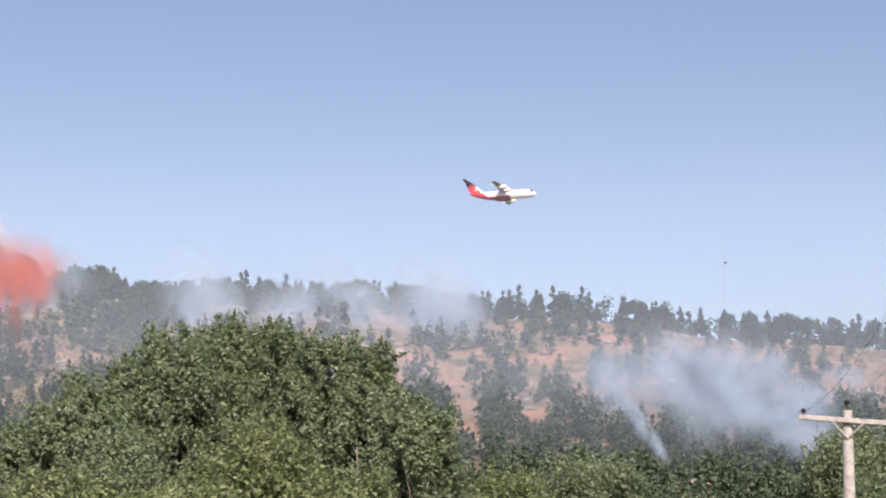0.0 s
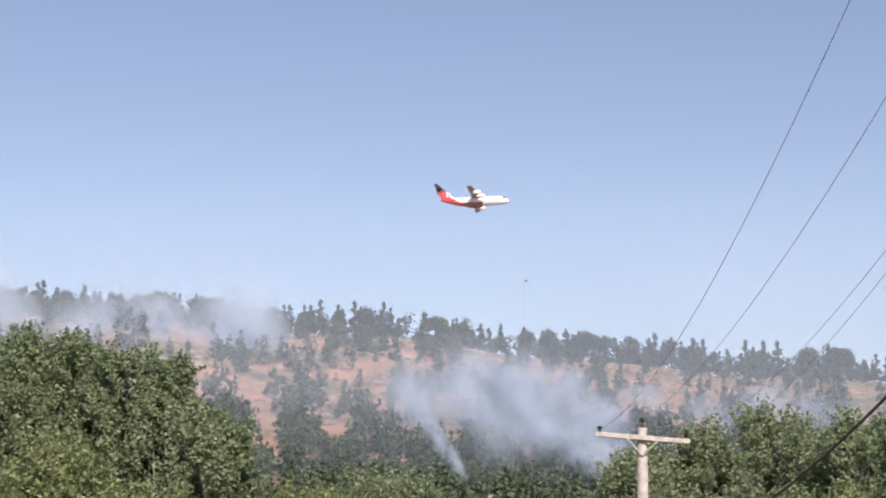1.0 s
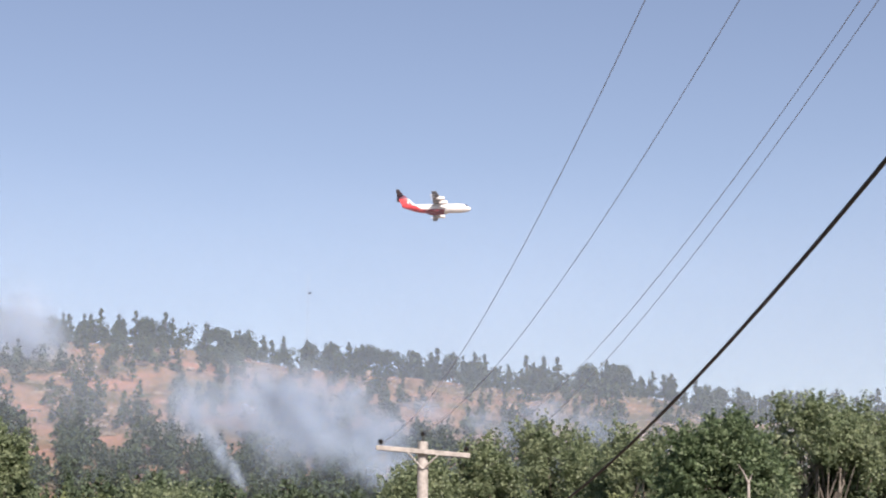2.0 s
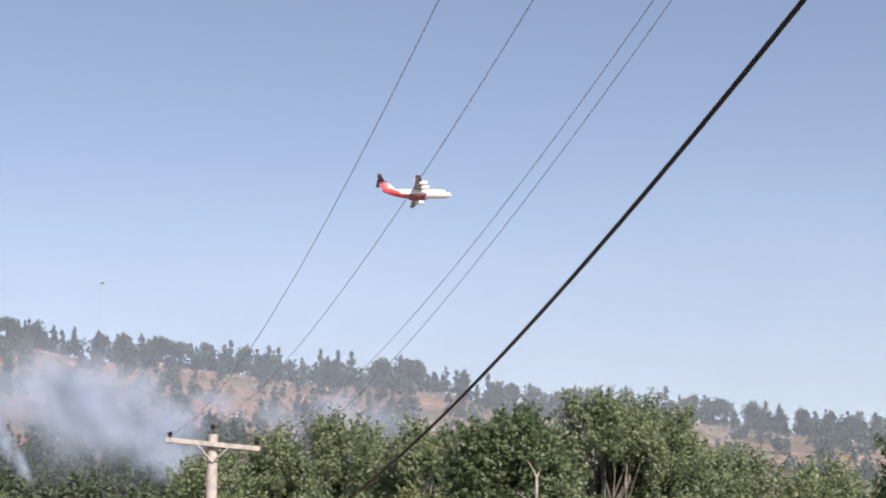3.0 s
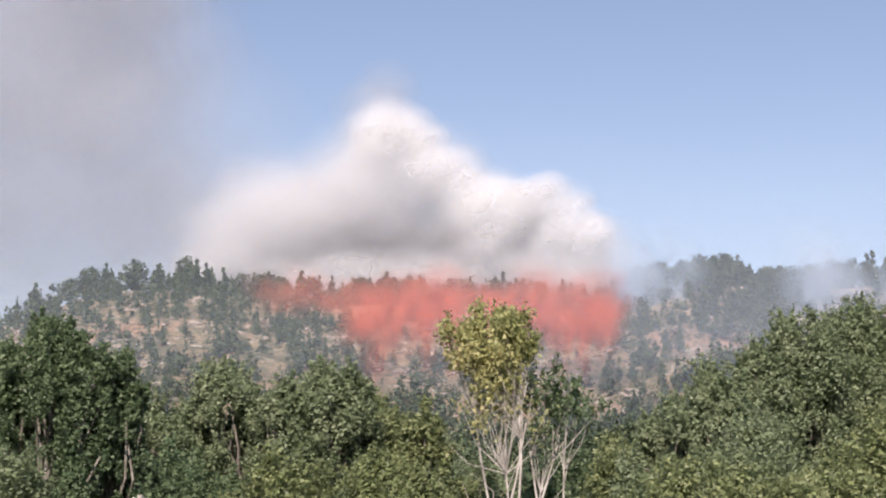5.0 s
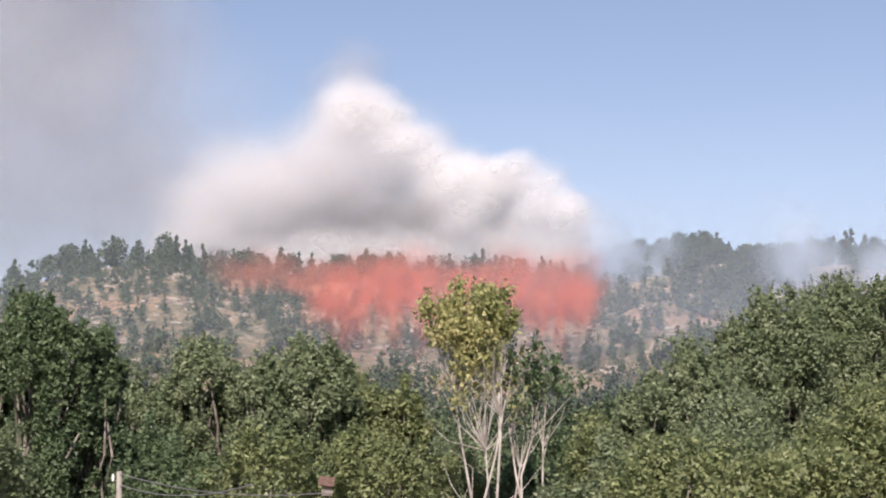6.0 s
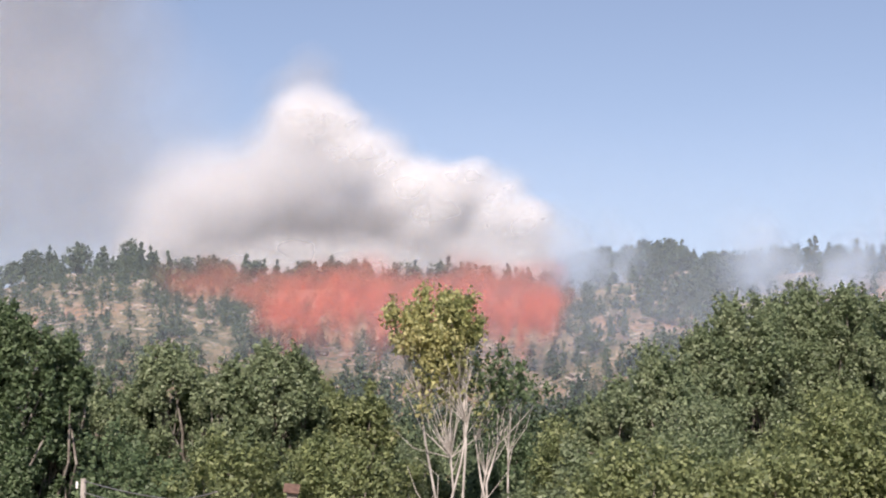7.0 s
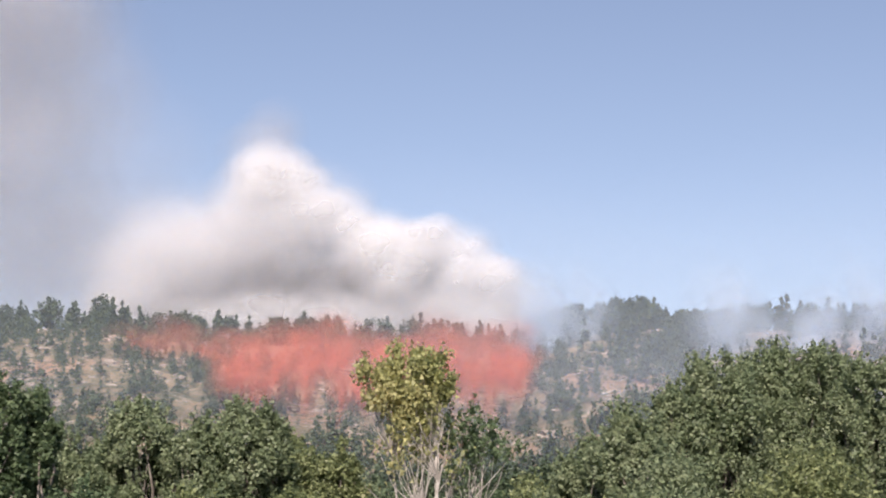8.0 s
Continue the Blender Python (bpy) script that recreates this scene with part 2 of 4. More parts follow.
# ---- ground ----
def build_ground():
    azs = np.concatenate([np.arange(-180, -38, 3.0), np.arange(-38, 38, 0.25), np.arange(38, 180.1, 3.0)])
    rs = np.concatenate([[0.02, 1, 2, 4, 7], np.arange(10, 330, 10), np.arange(330, 960, 4.0), np.arange(960, 1300, 20), [1350, 1450, 1600, 1900, 2400, 3200, 4500]])
    v = [(r * math.sin(radians(a)), r * math.cos(radians(a)), 0) for r in rs for a in azs[:-1]]
    v = np.array([(x + 0.6 * max(0, 1 - math.hypot(x, y) / 4), y, ground_z(x, y)) for x, y, _ in v])
    n = len(azs) - 1
    i, j = np.meshgrid(np.arange(len(rs) - 1), np.arange(n), indexing="ij")
    a, b = (i * n + j).ravel(), (i * n + (j + 1) % n).ravel()
    f = np.stack([a, b, b + n, a + n], -1)
    ob = new("ground", mesh_of("ground", v, f, True))
    ob.data.materials.append(HILL)
    return tagged(ob, "dry tan hillside and valley floor with grass and stones", "ground", kind="structure")


build_ground()


# ---- trees ----
def leaf_quads(centres, size, r, droop=0.5, facing=None):
    """Small pointed three-cornered leaves at the centres; facing: the way that most of their faces look."""
    n = len(centres)
    d = r.normal(size=(n, 3))
    d[:, 2] -= droop
    if facing is not None:
        up = facing + r.normal(size=(n, 3)) * 0.75
        d = np.cross(d, up)
    d /= np.linalg.norm(d, axis=1)[:, None]
    s = np.cross(d, r.normal(size=(n, 3)) if facing is None else up)
    s /= np.linalg.norm(s, axis=1)[:, None] + 1e-9
    k = (size * r.uniform(0.6, 1.35, n))[:, None]
    p = np.stack([centres - d * k * 0.45 + s * k * 0.45, centres + d * k * 0.75, centres - d * k * 0.45 - s * k * 0.45], 1).reshape(-1, 3)
    return p, np.arange(3 * n).reshape(n, 3)


def broad_tree(name, base, height, radius, leaves, leaf, bark, label, seed, crown_low=0.36, clumps=130, size=0.112, lean=(0, 0), category="tree", group="riverside trees"):
    """A leafy tree: forked tapered trunk, limbs out to the clumps, and a crown of single leaves in uneven clumps."""
    r = np.random.default_rng(seed)
    tree = new(name)
    tree.location = base
    lean = Vector((lean[0], lean[1], 0))
    ctr = np.zeros((clumps, 3))
    rad = np.zeros(clumps)
    ph = r.uniform(0, 6.28, 3)
    for i in range(clumps):
        h = r.uniform(0, 1) ** 0.8
        a = r.uniform(0, 2 * math.pi)
        zn, dome = crown_low + (1 - crown_low) * h, min(0.6, radius * 1.05 / height)
        w = min(1.0, 0.8 + 0.5 * h) * math.sqrt(max(0.05, 1 - max(0.0, (zn - (1 - dome)) / dome) ** 2)) * (1 + 0.2 * math.sin(2 * a + ph[0]) + 0.2 * math.sin(3 * a + ph[1] + 5 * h))
        q = r.uniform(0.3, 1.0) ** 0.45
        z = height * (crown_low + (0.95 - crown_low) * h) - 0.04 * height * q
        ctr[i] = (radius * w * q * 0.86 * math.cos(a), radius * w * q * 0.86 * math.sin(a), z + r.normal() * 0.02 * height)
        rad[i] = min(radius, height * 0.3) * r.uniform(0.14, 0.34) * (1.1 - 0.35 * h)
    share = rad ** 2 / (rad ** 2).sum()
    counts = np.maximum(20, (leaves * share).astype(int))
    pts, face = [], []
    for c, ra, k in zip(ctr, rad, counts):
        d = r.normal(size=(k, 3))
        d /= np.linalg.norm(d, axis=1)[:, None]
        q = r.uniform(0, 1, k) ** 0.35
        b = 1 + 0.35 * np.sin(3 * d[:, 0] + 5 * d[:, 2] + c[0]) * np.cos(4 * d[:, 1] + c[1])
        pts.append(c + d * (ra * q * b)[:, None] * (1.0, 1.0, 0.95 + 0.6 * r.uniform()))
        face.append(d + (0, 0, 0.45))
        # a few loose shoots that break the outline
        for _ in range(2 if c[2] < 0.66 * height else 6):
            s = r.normal(size=3) * (0.5, 0.5, 0.3) + (0, 0, 0.75)
            s /= np.linalg.norm(s)
            m = max(9, k // 18)
            tt = r.uniform(0.7, 1.9, m)[:, None]
            pts.append(c + s * ra * tt + r.normal(size=(m, 3)) * 0.09 * ra)
            face.append(r.normal(size=(m, 3)) * 0.6 + (0, 0, 0.5))
    pts, face = np.concatenate(pts), np.concatenate(face)
    wide = radius / np.percentile(np.hypot(pts[:, 0], pts[:, 1]), 96)
    fit = np.array((wide, wide, height / np.percentile(pts[:, 2], 99.7)))
    pts, ctr = pts * fit, ctr * fit
    pts += np.array(lean) * (pts[:, 2:3] / height)
    v, f = leaf_quads(pts, size, r, 0.5, face)
    part("crown", mesh_of("crown", v, f), leaf, tree)
    bm = bmesh.new()
    fork = height * 0.22
    tr = 0.02 * height
    tube(bm, [Vector((0, 0, -0.3)), Vector((0.02 * height, 0, fork * 0.5)), Vector(lean) * 0.2 + Vector((0, 0, fork))], [tr * 1.25, tr, tr * 0.85], 9)
    stems = []
    for k in range(4):
        a = k * 1.57 + r.uniform(-0.5, 0.5)
        e = Vector((radius * 0.35 * math.cos(a), radius * 0.35 * math.sin(a), height * r.uniform(0.6, 0.82))) + lean * 0.7
        s = [Vector(lean) * 0.2 + Vector((0, 0, fork)), Vector((e.x * 0.5, e.y * 0.5, (fork + e.z) * 0.5)) + Vector(r.normal(size=3) * 0.02 * height), e]
        tube(bm, s, [tr * 0.75, tr * 0.5, tr * 0.15], 7)
        stems.append(s)
    for c in ctr[:: 1 if clumps < 60 else 2]:
        s = stems[int(r.integers(4))]
        t = r.uniform(0.1, 0.95)
        p = s[0].lerp(s[1], t * 2) if t < 0.5 else s[1].lerp(s[2], t * 2 - 1)
        e = Vector(c) + lean * (c[2] / height)
        mid = p.lerp(e, 0.5) + Vector(r.normal(size=3) * 0.03 * height) + Vector((0, 0, -0.02 * height))
        tube(bm, [p, mid, e], [tr * 0.28, tr * 0.17, tr * 0.05], 5)
    part("trunk", bm, bark, tree)
    return tagged(tree, label, category, group)


def on_ground(az, dist):
    x, y = dist * math.sin(radians(az)), dist * math.cos(radians(az))
    return Vector((x, y, ground_z(x, y)))


TREES = [  # bearing, elevation of the top, width in degrees, distance, leaf, thousands of leaves
    (-34.0, 5.5, 5.0, 62, "g", 30), (-30.2, 6.95, 3.0, 58, "d", 46), (-32.0, 6.2, 3.0, 60, "d", 30), (-28.35, 6.0, 1.5, 59, "d", 20), (-27.1, 4.7, 2.4, 63, "g", 20), (-25.1, 5.72, 2.6, 64, "g", 40), (-23.5, 5.2, 2.2, 62, "g", 26), (-22.0, 5.75, 2.5, 63, "g", 40),
    (-20.6, 4.7, 2.2, 66, "l", 22), (-19.3, 4.6, 1.6, 64, "l", 16), (-13.3, 3.6, 2.6, 70, "l", 22), (-11.9, 4.7, 2.4, 66, "g", 30), (-10.5, 5.55, 2.8, 64, "g", 42), (-9.3, 6.2, 2.6, 66, "g", 40), (-8.0, 7.05, 3.0, 68, "g", 52), (-6.7, 7.3, 2.8, 70, "g", 50), (-5.2, 7.3, 3.0, 70, "g", 50), (-3.4, 6.95, 2.6, 68, "g", 46), (-2.0, 6.6, 2.2, 67, "g", 34),
    (-0.9, 5.3, 2.6, 64, "g", 30), (-5.6, 4.3, 4.6, 56, "l", 34), (-9.4, 4.2, 4.4, 57, "g", 30), (1.8, 2.95, 4.2, 66, "l", 24), (4.3, 3.45, 3.6, 72, "g", 24), (7.2, 2.1, 4.4, 76, "g", 20),
    (11.8, 4.2, 3.0, 72, "g", 22), (13.7, 4.8, 2.8, 74, "g", 28), (15.9, 5.25, 3.0, 76, "g", 32), (18.1, 5.05, 3.0, 72, "g", 32), (20.9, 5.45, 3.2, 62, "d", 46),
    (23.3, 5.95, 3.0, 72, "g", 36), (25.0, 5.7, 2.8, 74, "g", 28), (27.2, 4.25, 3.4, 72, "g", 26), (29.8, 3.85, 3.8, 70, "g", 26), (33.1, 5.0, 3.8, 52, "d", 30)]
SHRUBS = [(-31.8, 3.2, 4.5, 52, "g"), (-26.6, 3.2, 4, 54, "d"), (-23.3, 3.0, 4, 54, "l"), (-20.2, 3.2, 3.6, 55, "l"), (-17.8, 2.3, 3.2, 66, "l"), (-15.8, 2.4, 3.4, 66, "d"), (-18.4, 3.5, 3.4, 76, "g"), (-15.2, 3.3, 3.2, 76, "d"), (-17.0, 2.9, 3.6, 78, "g"), (-13.2, 2.6, 4, 56, "g"), (-11.0, 2.9, 4, 54, "l"), (-7.6, 2.7, 4, 52, "l"),
          (-2.8, 3.0, 4.4, 54, "l"), (0.4, 2.2, 4, 58, "g"), (12.8, 2.8, 3.5, 66, "g"), (15.2, 3.0, 4, 66, "g"), (18.0, 3.0, 4, 62, "l"), (22.4, 3.2, 4, 58, "g"), (25.6, 3.0, 4, 60, "g"), (28.8, 2.8, 4, 60, "l"), (31.2, 2.9, 4, 60, "g")]
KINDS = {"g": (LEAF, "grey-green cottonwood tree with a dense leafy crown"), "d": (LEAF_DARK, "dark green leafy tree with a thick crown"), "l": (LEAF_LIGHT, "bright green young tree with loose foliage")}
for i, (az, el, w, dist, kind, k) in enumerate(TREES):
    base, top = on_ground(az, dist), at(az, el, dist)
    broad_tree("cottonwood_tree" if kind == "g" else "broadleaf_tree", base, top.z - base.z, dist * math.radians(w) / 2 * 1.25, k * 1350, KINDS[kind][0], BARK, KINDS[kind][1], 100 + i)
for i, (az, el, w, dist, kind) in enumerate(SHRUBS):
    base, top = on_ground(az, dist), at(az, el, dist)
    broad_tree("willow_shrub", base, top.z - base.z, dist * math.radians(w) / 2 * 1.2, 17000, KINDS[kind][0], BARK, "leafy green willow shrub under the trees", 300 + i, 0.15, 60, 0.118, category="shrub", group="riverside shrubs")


def stemmed_tree(az, dist, crowns, leaf, label, seed, thousands):
    """A half-bare tree of many pale stems; crowns: bearing, elevation and half sizes in metres of its leafy heads."""
    r = np.random.default_rng(seed)
    base = on_ground(az, dist)
    tree = new("yellowing_tree")
    tree.location = base
    pts, ends = [], []
    for caz, cel, rx, rz, share in crowns:
        c = at(caz, cel, dist) - base
        for _ in range(int(20 * share) + 6):
            d = r.normal(size=3)
            d /= np.linalg.norm(d)
            p = np.array(c) + d * (rx, rx, rz) * r.uniform(0.2, 1.45)
            k = int(thousands * 1600 * share / 20)
            e = r.normal(size=(k, 3))
            e /= np.linalg.norm(e, axis=1)[:, None]
            pts.append(p + e * (0.36 * rx * r.uniform(0.05, 1.4, k))[:, None] * (1, 1, 1.5))
            ends.append(Vector(p))
    v, f = leaf_quads(np.concatenate(pts), 0.125, r)
    part("crown", mesh_of("crown", v, f), leaf, tree)
    for k in range(4):
        bm = bmesh.new()
        foot = Vector((r.uniform(-0.5, 0.6), r.uniform(-0.5, 0.5), -0.2))
        mine = ends[k * len(ends) // 4:(k + 1) * len(ends) // 4]
        top = sum(mine, Vector()) / len(mine)
        knee = foot.lerp(top, 0.55) + Vector((r.normal() * 0.25, r.normal() * 0.2, 0))
        hub = foot.lerp(top, 0.86) + Vector((r.normal() * 0.3, r.normal() * 0.2, 0))
        way = [foot.lerp(knee, t) + Vector((r.normal() * 0.1, r.normal() * 0.1, 0)) for t in (0.0, 0.25, 0.5, 0.75)] + [knee, knee.lerp(hub, 0.5) + Vector((r.normal() * 0.12, 0, 0)), hub]
        tube(bm, way, [0.08, 0.07, 0.06, 0.052, 0.045, 0.036, 0.024], 8)
        for e in mine:
            level = e.z - r.uniform(0.7, 2.0)
            p = min((a.lerp(b, q) for a, b in zip(way, way[1:]) for q in (0.1, 0.4, 0.7)), key=lambda o: abs(o.z - level))
            tube(bm, [p, p.lerp(e, 0.5) + Vector(r.normal(size=3) * 0.16), e], [0.019, 0.012, 0.005], 5)
        for _ in range(12):  # bare twigs
            p = foot.lerp(knee, r.uniform(0.3, 1.0))
            e = p + Vector((r.normal() * 0.9, r.normal() * 0.7, r.uniform(0.3, 1.8)))
            tube(bm, [p, p.lerp(e, 0.5) + Vector(r.normal(size=3) * 0.15), e], [0.02, 0.013, 0.005], 5)
        part("stem", bm, PALE_BARK, tree)
    return tagged(tree, label, "tree", "riverside trees")


stemmed_tree(-16.7, 60, [(-17.75, 6.45, 0.75, 0.75, 0.6), (-16.9, 6.7, 0.8, 0.75, 0.7), (-16.3, 6.15, 0.6, 0.8, 0.4), (-17.3, 5.7, 0.95, 0.8, 0.45), (-16.5, 5.4, 1.0, 0.9, 0.3), (-17.6, 5.0, 0.8, 0.9, 0.16), (-16.2, 4.4, 0.9, 0.9, 0.08), (-17.2, 3.9, 1.1, 1.0, 0.06)], LEAF_YELLOW, "thin yellowing tree with pale half-bare stems", 77, 2.7)
stemmed_tree(-15.5, 61, [(-15.6, 5.05, 0.7, 0.6, 0.4), (-14.9, 4.5, 0.8, 0.6, 0.35), (-15.7, 3.9, 1.0, 0.8, 0.2)], LEAF_DARK, "small half-bare tree with pale stems beside it", 78, 2.0)


# ---- pines ----
def pine_arrays(height, seed, bushy=1.0, n=220, shape="pine", tuft=0.115):
    """Needle tufts in uneven clumps: a pointed pine, an old round-topped one, or a low juniper."""
    r = np.random.default_rng(seed)
    k = 16
    low = {"pine": 0.12, "old": 0.26, "juniper": 0.05}[shape]
    h = np.sort(r.uniform(low, 0.97, k))
    u = (h - low) / (1 - low)
    prof = {"pine": (1.02 - u) ** 0.75, "old": np.sqrt(np.clip(1 - (1.75 * u - 0.72) ** 2 * 0.85, 0.05, 1)), "juniper": np.sqrt(np.clip(1.02 - u ** 1.6, 0, 1))}[shape]
    wid = height * bushy * {"pine": 0.195, "old": 0.26, "juniper": 0.42}[shape] * prof
    a = r.uniform(0, 2 * np.pi, k) + np.arange(k) * 2.4
    q = r.uniform(0.25, 0.75, k)
    ctr = np.stack([wid * q * np.cos(a), wid * q * np.sin(a), h * height], -1)
    rad = wid * r.uniform(0.45, 0.8, k) + 0.03 * height
    i = r.choice(k, n, p=rad / rad.sum())
    d = r.normal(size=(n, 3))
    d /= np.linalg.norm(d, axis=1)[:, None]
    c = ctr[i] + d * (rad[i] * r.uniform(0.2, 1, n) ** 0.5)[:, None] * (1, 1, 0.6)
    c[: n // 12, 0:2] *= 0.12
    c[: n // 12, 2] = r.uniform(0.75, 1.0, n // 12) * height
    c[:, 2] = np.maximum(c[:, 2], 0.02 * height)
    return leaf_quads(c, tuft * height * (1.15 - 0.45 * c[:, 2] / height) * (0.75 + 0.3 * bushy), r, 0.2)


def pine_thing(height, seed, bushy, shape):
    tree = new("pine_tree")
    v, f = pine_arrays(height, seed, bushy, int(560 * max(1.0, bushy) ** 1.3), shape, 0.072)
    part("crown", mesh_of("crown", v, f), NEEDLES, tree)
    bm = bmesh.new()
    tube(bm, [Vector((0, 0, -0.8)), Vector((0.1, 0, height * 0.5)), Vector((0, 0, height * 0.95))], [height * 0.022, height * 0.016, height * 0.003], 6)
    part("trunk", bm, PINE_BARK, tree)
    label = {"pine": "dark green pointed ponderosa pine on the dry hill", "old": "old round-topped ponderosa pine with a bare lower trunk", "juniper": "low bushy juniper tree on the dry slope"}[shape]
    return tagged(tree, label, "tree", "pines on the ridge")


# bearing, elevation of the tip, distance, shape, breadth
MARKED_PINES = [(-2.37, 8.66, 893, "old", 1.9), (-1.05, 8.52, 893, "old", 1.9), (9.67, 7.72, 890, "pine", 1.1), (5.39, 8.24, 893, "pine", 0.8), (7.72, 7.86, 892, "pine", 0.9), (19.08, 6.72, 890, "pine", 1.2),
                (-26.38, 8.86, 888, "old", 1.5), (-27.92, 8.76, 888, "old", 1.5), (-23.0, 8.42, 890, "pine", 1.2), (-10.07, 8.82, 892, "pine", 1.0), (-15.27, 6.66, 760, "pine", 1.1), (-14.08, 6.12, 730, "pine", 1.3),
                (-29.1, 8.5, 886, "pine", 1.3), (-24.7, 8.45, 890, "old", 1.3), (11.6, 7.42, 890, "old", 1.5), (12.7, 7.36, 890, "old", 1.3), (26.0, 5.85, 888, "old", 1.2), (28.1, 5.35, 888, "pine", 1.2), (28.6, 5.4, 888, "pine", 0.9), (30.6, 5.2, 888, "old", 1.1),
                (23.0, 6.15, 890, "old", 1.2), (17.0, 6.95, 890, "pine", 1.2), (2.5, 8.1, 892, "pine", 1.0), (-9.0, 8.35, 892, "old", 1.2), (-11.2, 8.6, 892, "old", 1.4)]
RIDGE_COVER = ((-40, 0.9), (-32, 0.9), (-26, 0.95), (-22, 0.85), (-19, 0.8), (-13, 0.8), (-12, 1.0), (-8, 1.0), (-7, 0.9), (8, 0.9), (10, 1.0), (17, 0.9), (18.5, 0.5), (22, 0.6), (24, 0.8), (33, 0.7))


def build_pines():
    r = np.random.default_rng(5)
    shapes = [(14, 1.1, "pine"), (12, 1.15, "old"), (11, 1.35, "pine"), (9, 1.4, "pine"), (16, 0.9, "pine"), (13, 1.35, "old"), (9.5, 1.5, "pine"), (12.5, 1.2, "pine"), (14.5, 1.1, "old"), (6, 1.1, "juniper")]
    kinds = [pine_thing(h, 40 + i, b, k) for i, (h, b, k) in enumerate(shapes)]
    for i, (az, el, dist, shape, breadth) in enumerate(MARKED_PINES):
        p = on_ground(az, dist)
        pine_thing(at(az, el, dist).z - p.z, 700 + i, breadth, shape).location = p
    first, count = set(), 0
    while count < 268:
        az = r.uniform(-34, 34)
        if r.uniform() > np.interp(az, *zip(*RIDGE_COVER)) * (0.55 + 0.9 * (noise.noise(Vector((az * 0.9, 4.2, 0))) + 0.5)):
            continue
        dist = 900 - abs(r.normal()) * 26
        k = count if count < len(kinds) else int(r.integers(len(kinds)))
        m = Matrix.Translation(on_ground(az, dist)) @ pose(0, 0, 0, r.normal() * 2, r.normal() * 2, r.uniform(0, 360))
        if k in first:
            copy_thing(kinds[k], m)
        else:
            first.add(k)
            kinds[k].matrix_basis = m
        count += 1
    vs, fs, n, made = [], [], 0, 0
    while made < 7400:
        foot, knoll = made < 2300, 2300 <= made < 2950  # the close stand along the foot of the hill, then the open slope and the ridge behind it
        az, t = (r.uniform(-21, 20), r.uniform(0.1, 0.5)) if foot else (r.uniform(-13.6, -7.6), r.uniform(0.78, 1.02)) if knoll else (r.uniform(-33.5, 33.5), r.uniform(0.25, 1.03))
        clump = noise.noise(Vector((az / 1.1, t * 9, 1.1))) + 0.5 * noise.noise(Vector((az / 0.4, t * 20, 7.1)))
        left = az < -12
        low = float(np.interp(az, (-33, -20, -15, -12, -4, 5, 10, 20), (0.3, 0.4, 0.34, 0.4, 0.42, 0.38, 0.46, 0.4))) + 0.12 * clump
        want = (1.0 if t < low else 0.0) if foot else (0.85 if left else 0.42) + 1.3 * clump
        if not foot and t > 0.9:
            want += 0.3 * float(np.interp(az, *zip(*RIDGE_COVER))) + 0.6 * clump
        if -16.5 < az < -13.2 and 0.34 < t < 0.62 and not foot:
            want *= 0.3
        if -14 < az < -7 and t > 0.45 and not foot:
            want += 0.5
        if knoll:
            want = 0.65 + (t - 0.78) * 3 + 0.5 * clump
        if az > 18 and t < 0.9:
            want *= 0.5
        if r.uniform() > want:
            continue
        p = on_ground(az, R_FOOT + t * (R_RIDGE - R_FOOT))
        shape = "juniper" if not foot and t < 0.9 and r.uniform() < (0.5 if left else 0.3) else "old" if r.uniform() < 0.2 else "pine"
        h = r.uniform(2.2, 5.2) if shape == "juniper" else r.uniform(5, 11) if foot else 5 + 8.5 * r.uniform() ** 1.4 if t > 0.88 else r.uniform(4, 9) if left else r.uniform(5, 11.5)
        v, f = pine_arrays(h, int(r.integers(1 << 30)), r.uniform(1.0, 1.6), 125, shape, 0.105)
        vs.append(v + np.array(p)), fs.append(f + n)
        n += len(v)
        made += 1
    ob = new("hillside_pines", mesh_of("hillside_pines", np.concatenate(vs), np.concatenate(fs)))
    ob.data.materials.append(NEEDLES)
    tagged(ob, "scattered dark pines and junipers over the slope", "trees", kind="stuff")


def build_boulders():
    r = np.random.default_rng(15)
    bm = bmesh.new()
    bmesh.ops.create_icosphere(bm, subdivisions=2, radius=1.0)
    bm.verts.ensure_lookup_table()
    base = np.array([v.co for v in bm.verts])
    tri = np.array([[v.index for v in f.verts] for f in bm.faces])
    bm.free()
    vs, fs, n, made = [], [], 0, 0
    while made < 1700:
        az, t = r.uniform(-33, 33), r.uniform(0.3, 0.98)
        if r.uniform() > (1.0 if az < -18 else 0.4) * max(0.0, 0.55 + 1.6 * noise.noise(Vector((az / 1.7, t * 7, 9.9)))):
            continue
        p = np.array(on_ground(az, R_FOOT + t * (R_RIDGE - R_FOOT)))
        k = r.uniform(0.4, 1.0) * (1 + 2.2 * r.uniform() ** 5)
        b = np.sign(base) * np.abs(base) ** 0.7 * (1 + 0.22 * r.normal(size=(len(base), 1)))
        a = r.uniform(0, 3.14)
        rot = np.array([[math.cos(a), -math.sin(a), 0], [math.sin(a), math.cos(a), 0], [0, 0, 1]])
        vs.append((b * (k * r.uniform(1, 2.2), k, k * r.uniform(0.4, 0.8))) @ rot.T + p), fs.append(tri + n)
        n += len(base)
        made += 1
    ob = new("boulders", mesh_of("boulders", np.concatenate(vs), np.concatenate(fs)))
    ob.data.materials.append(ROCK)
    tagged(ob, "pale weathered boulders and ledges strewn over the slope", "rocks", kind="stuff")


build_pines()
build_boulders()


# ---- utility pole and wires ----
D_POLE, LINE = 50.0, -6.0  # distance of the pole; the line's turn from straight towards the camera


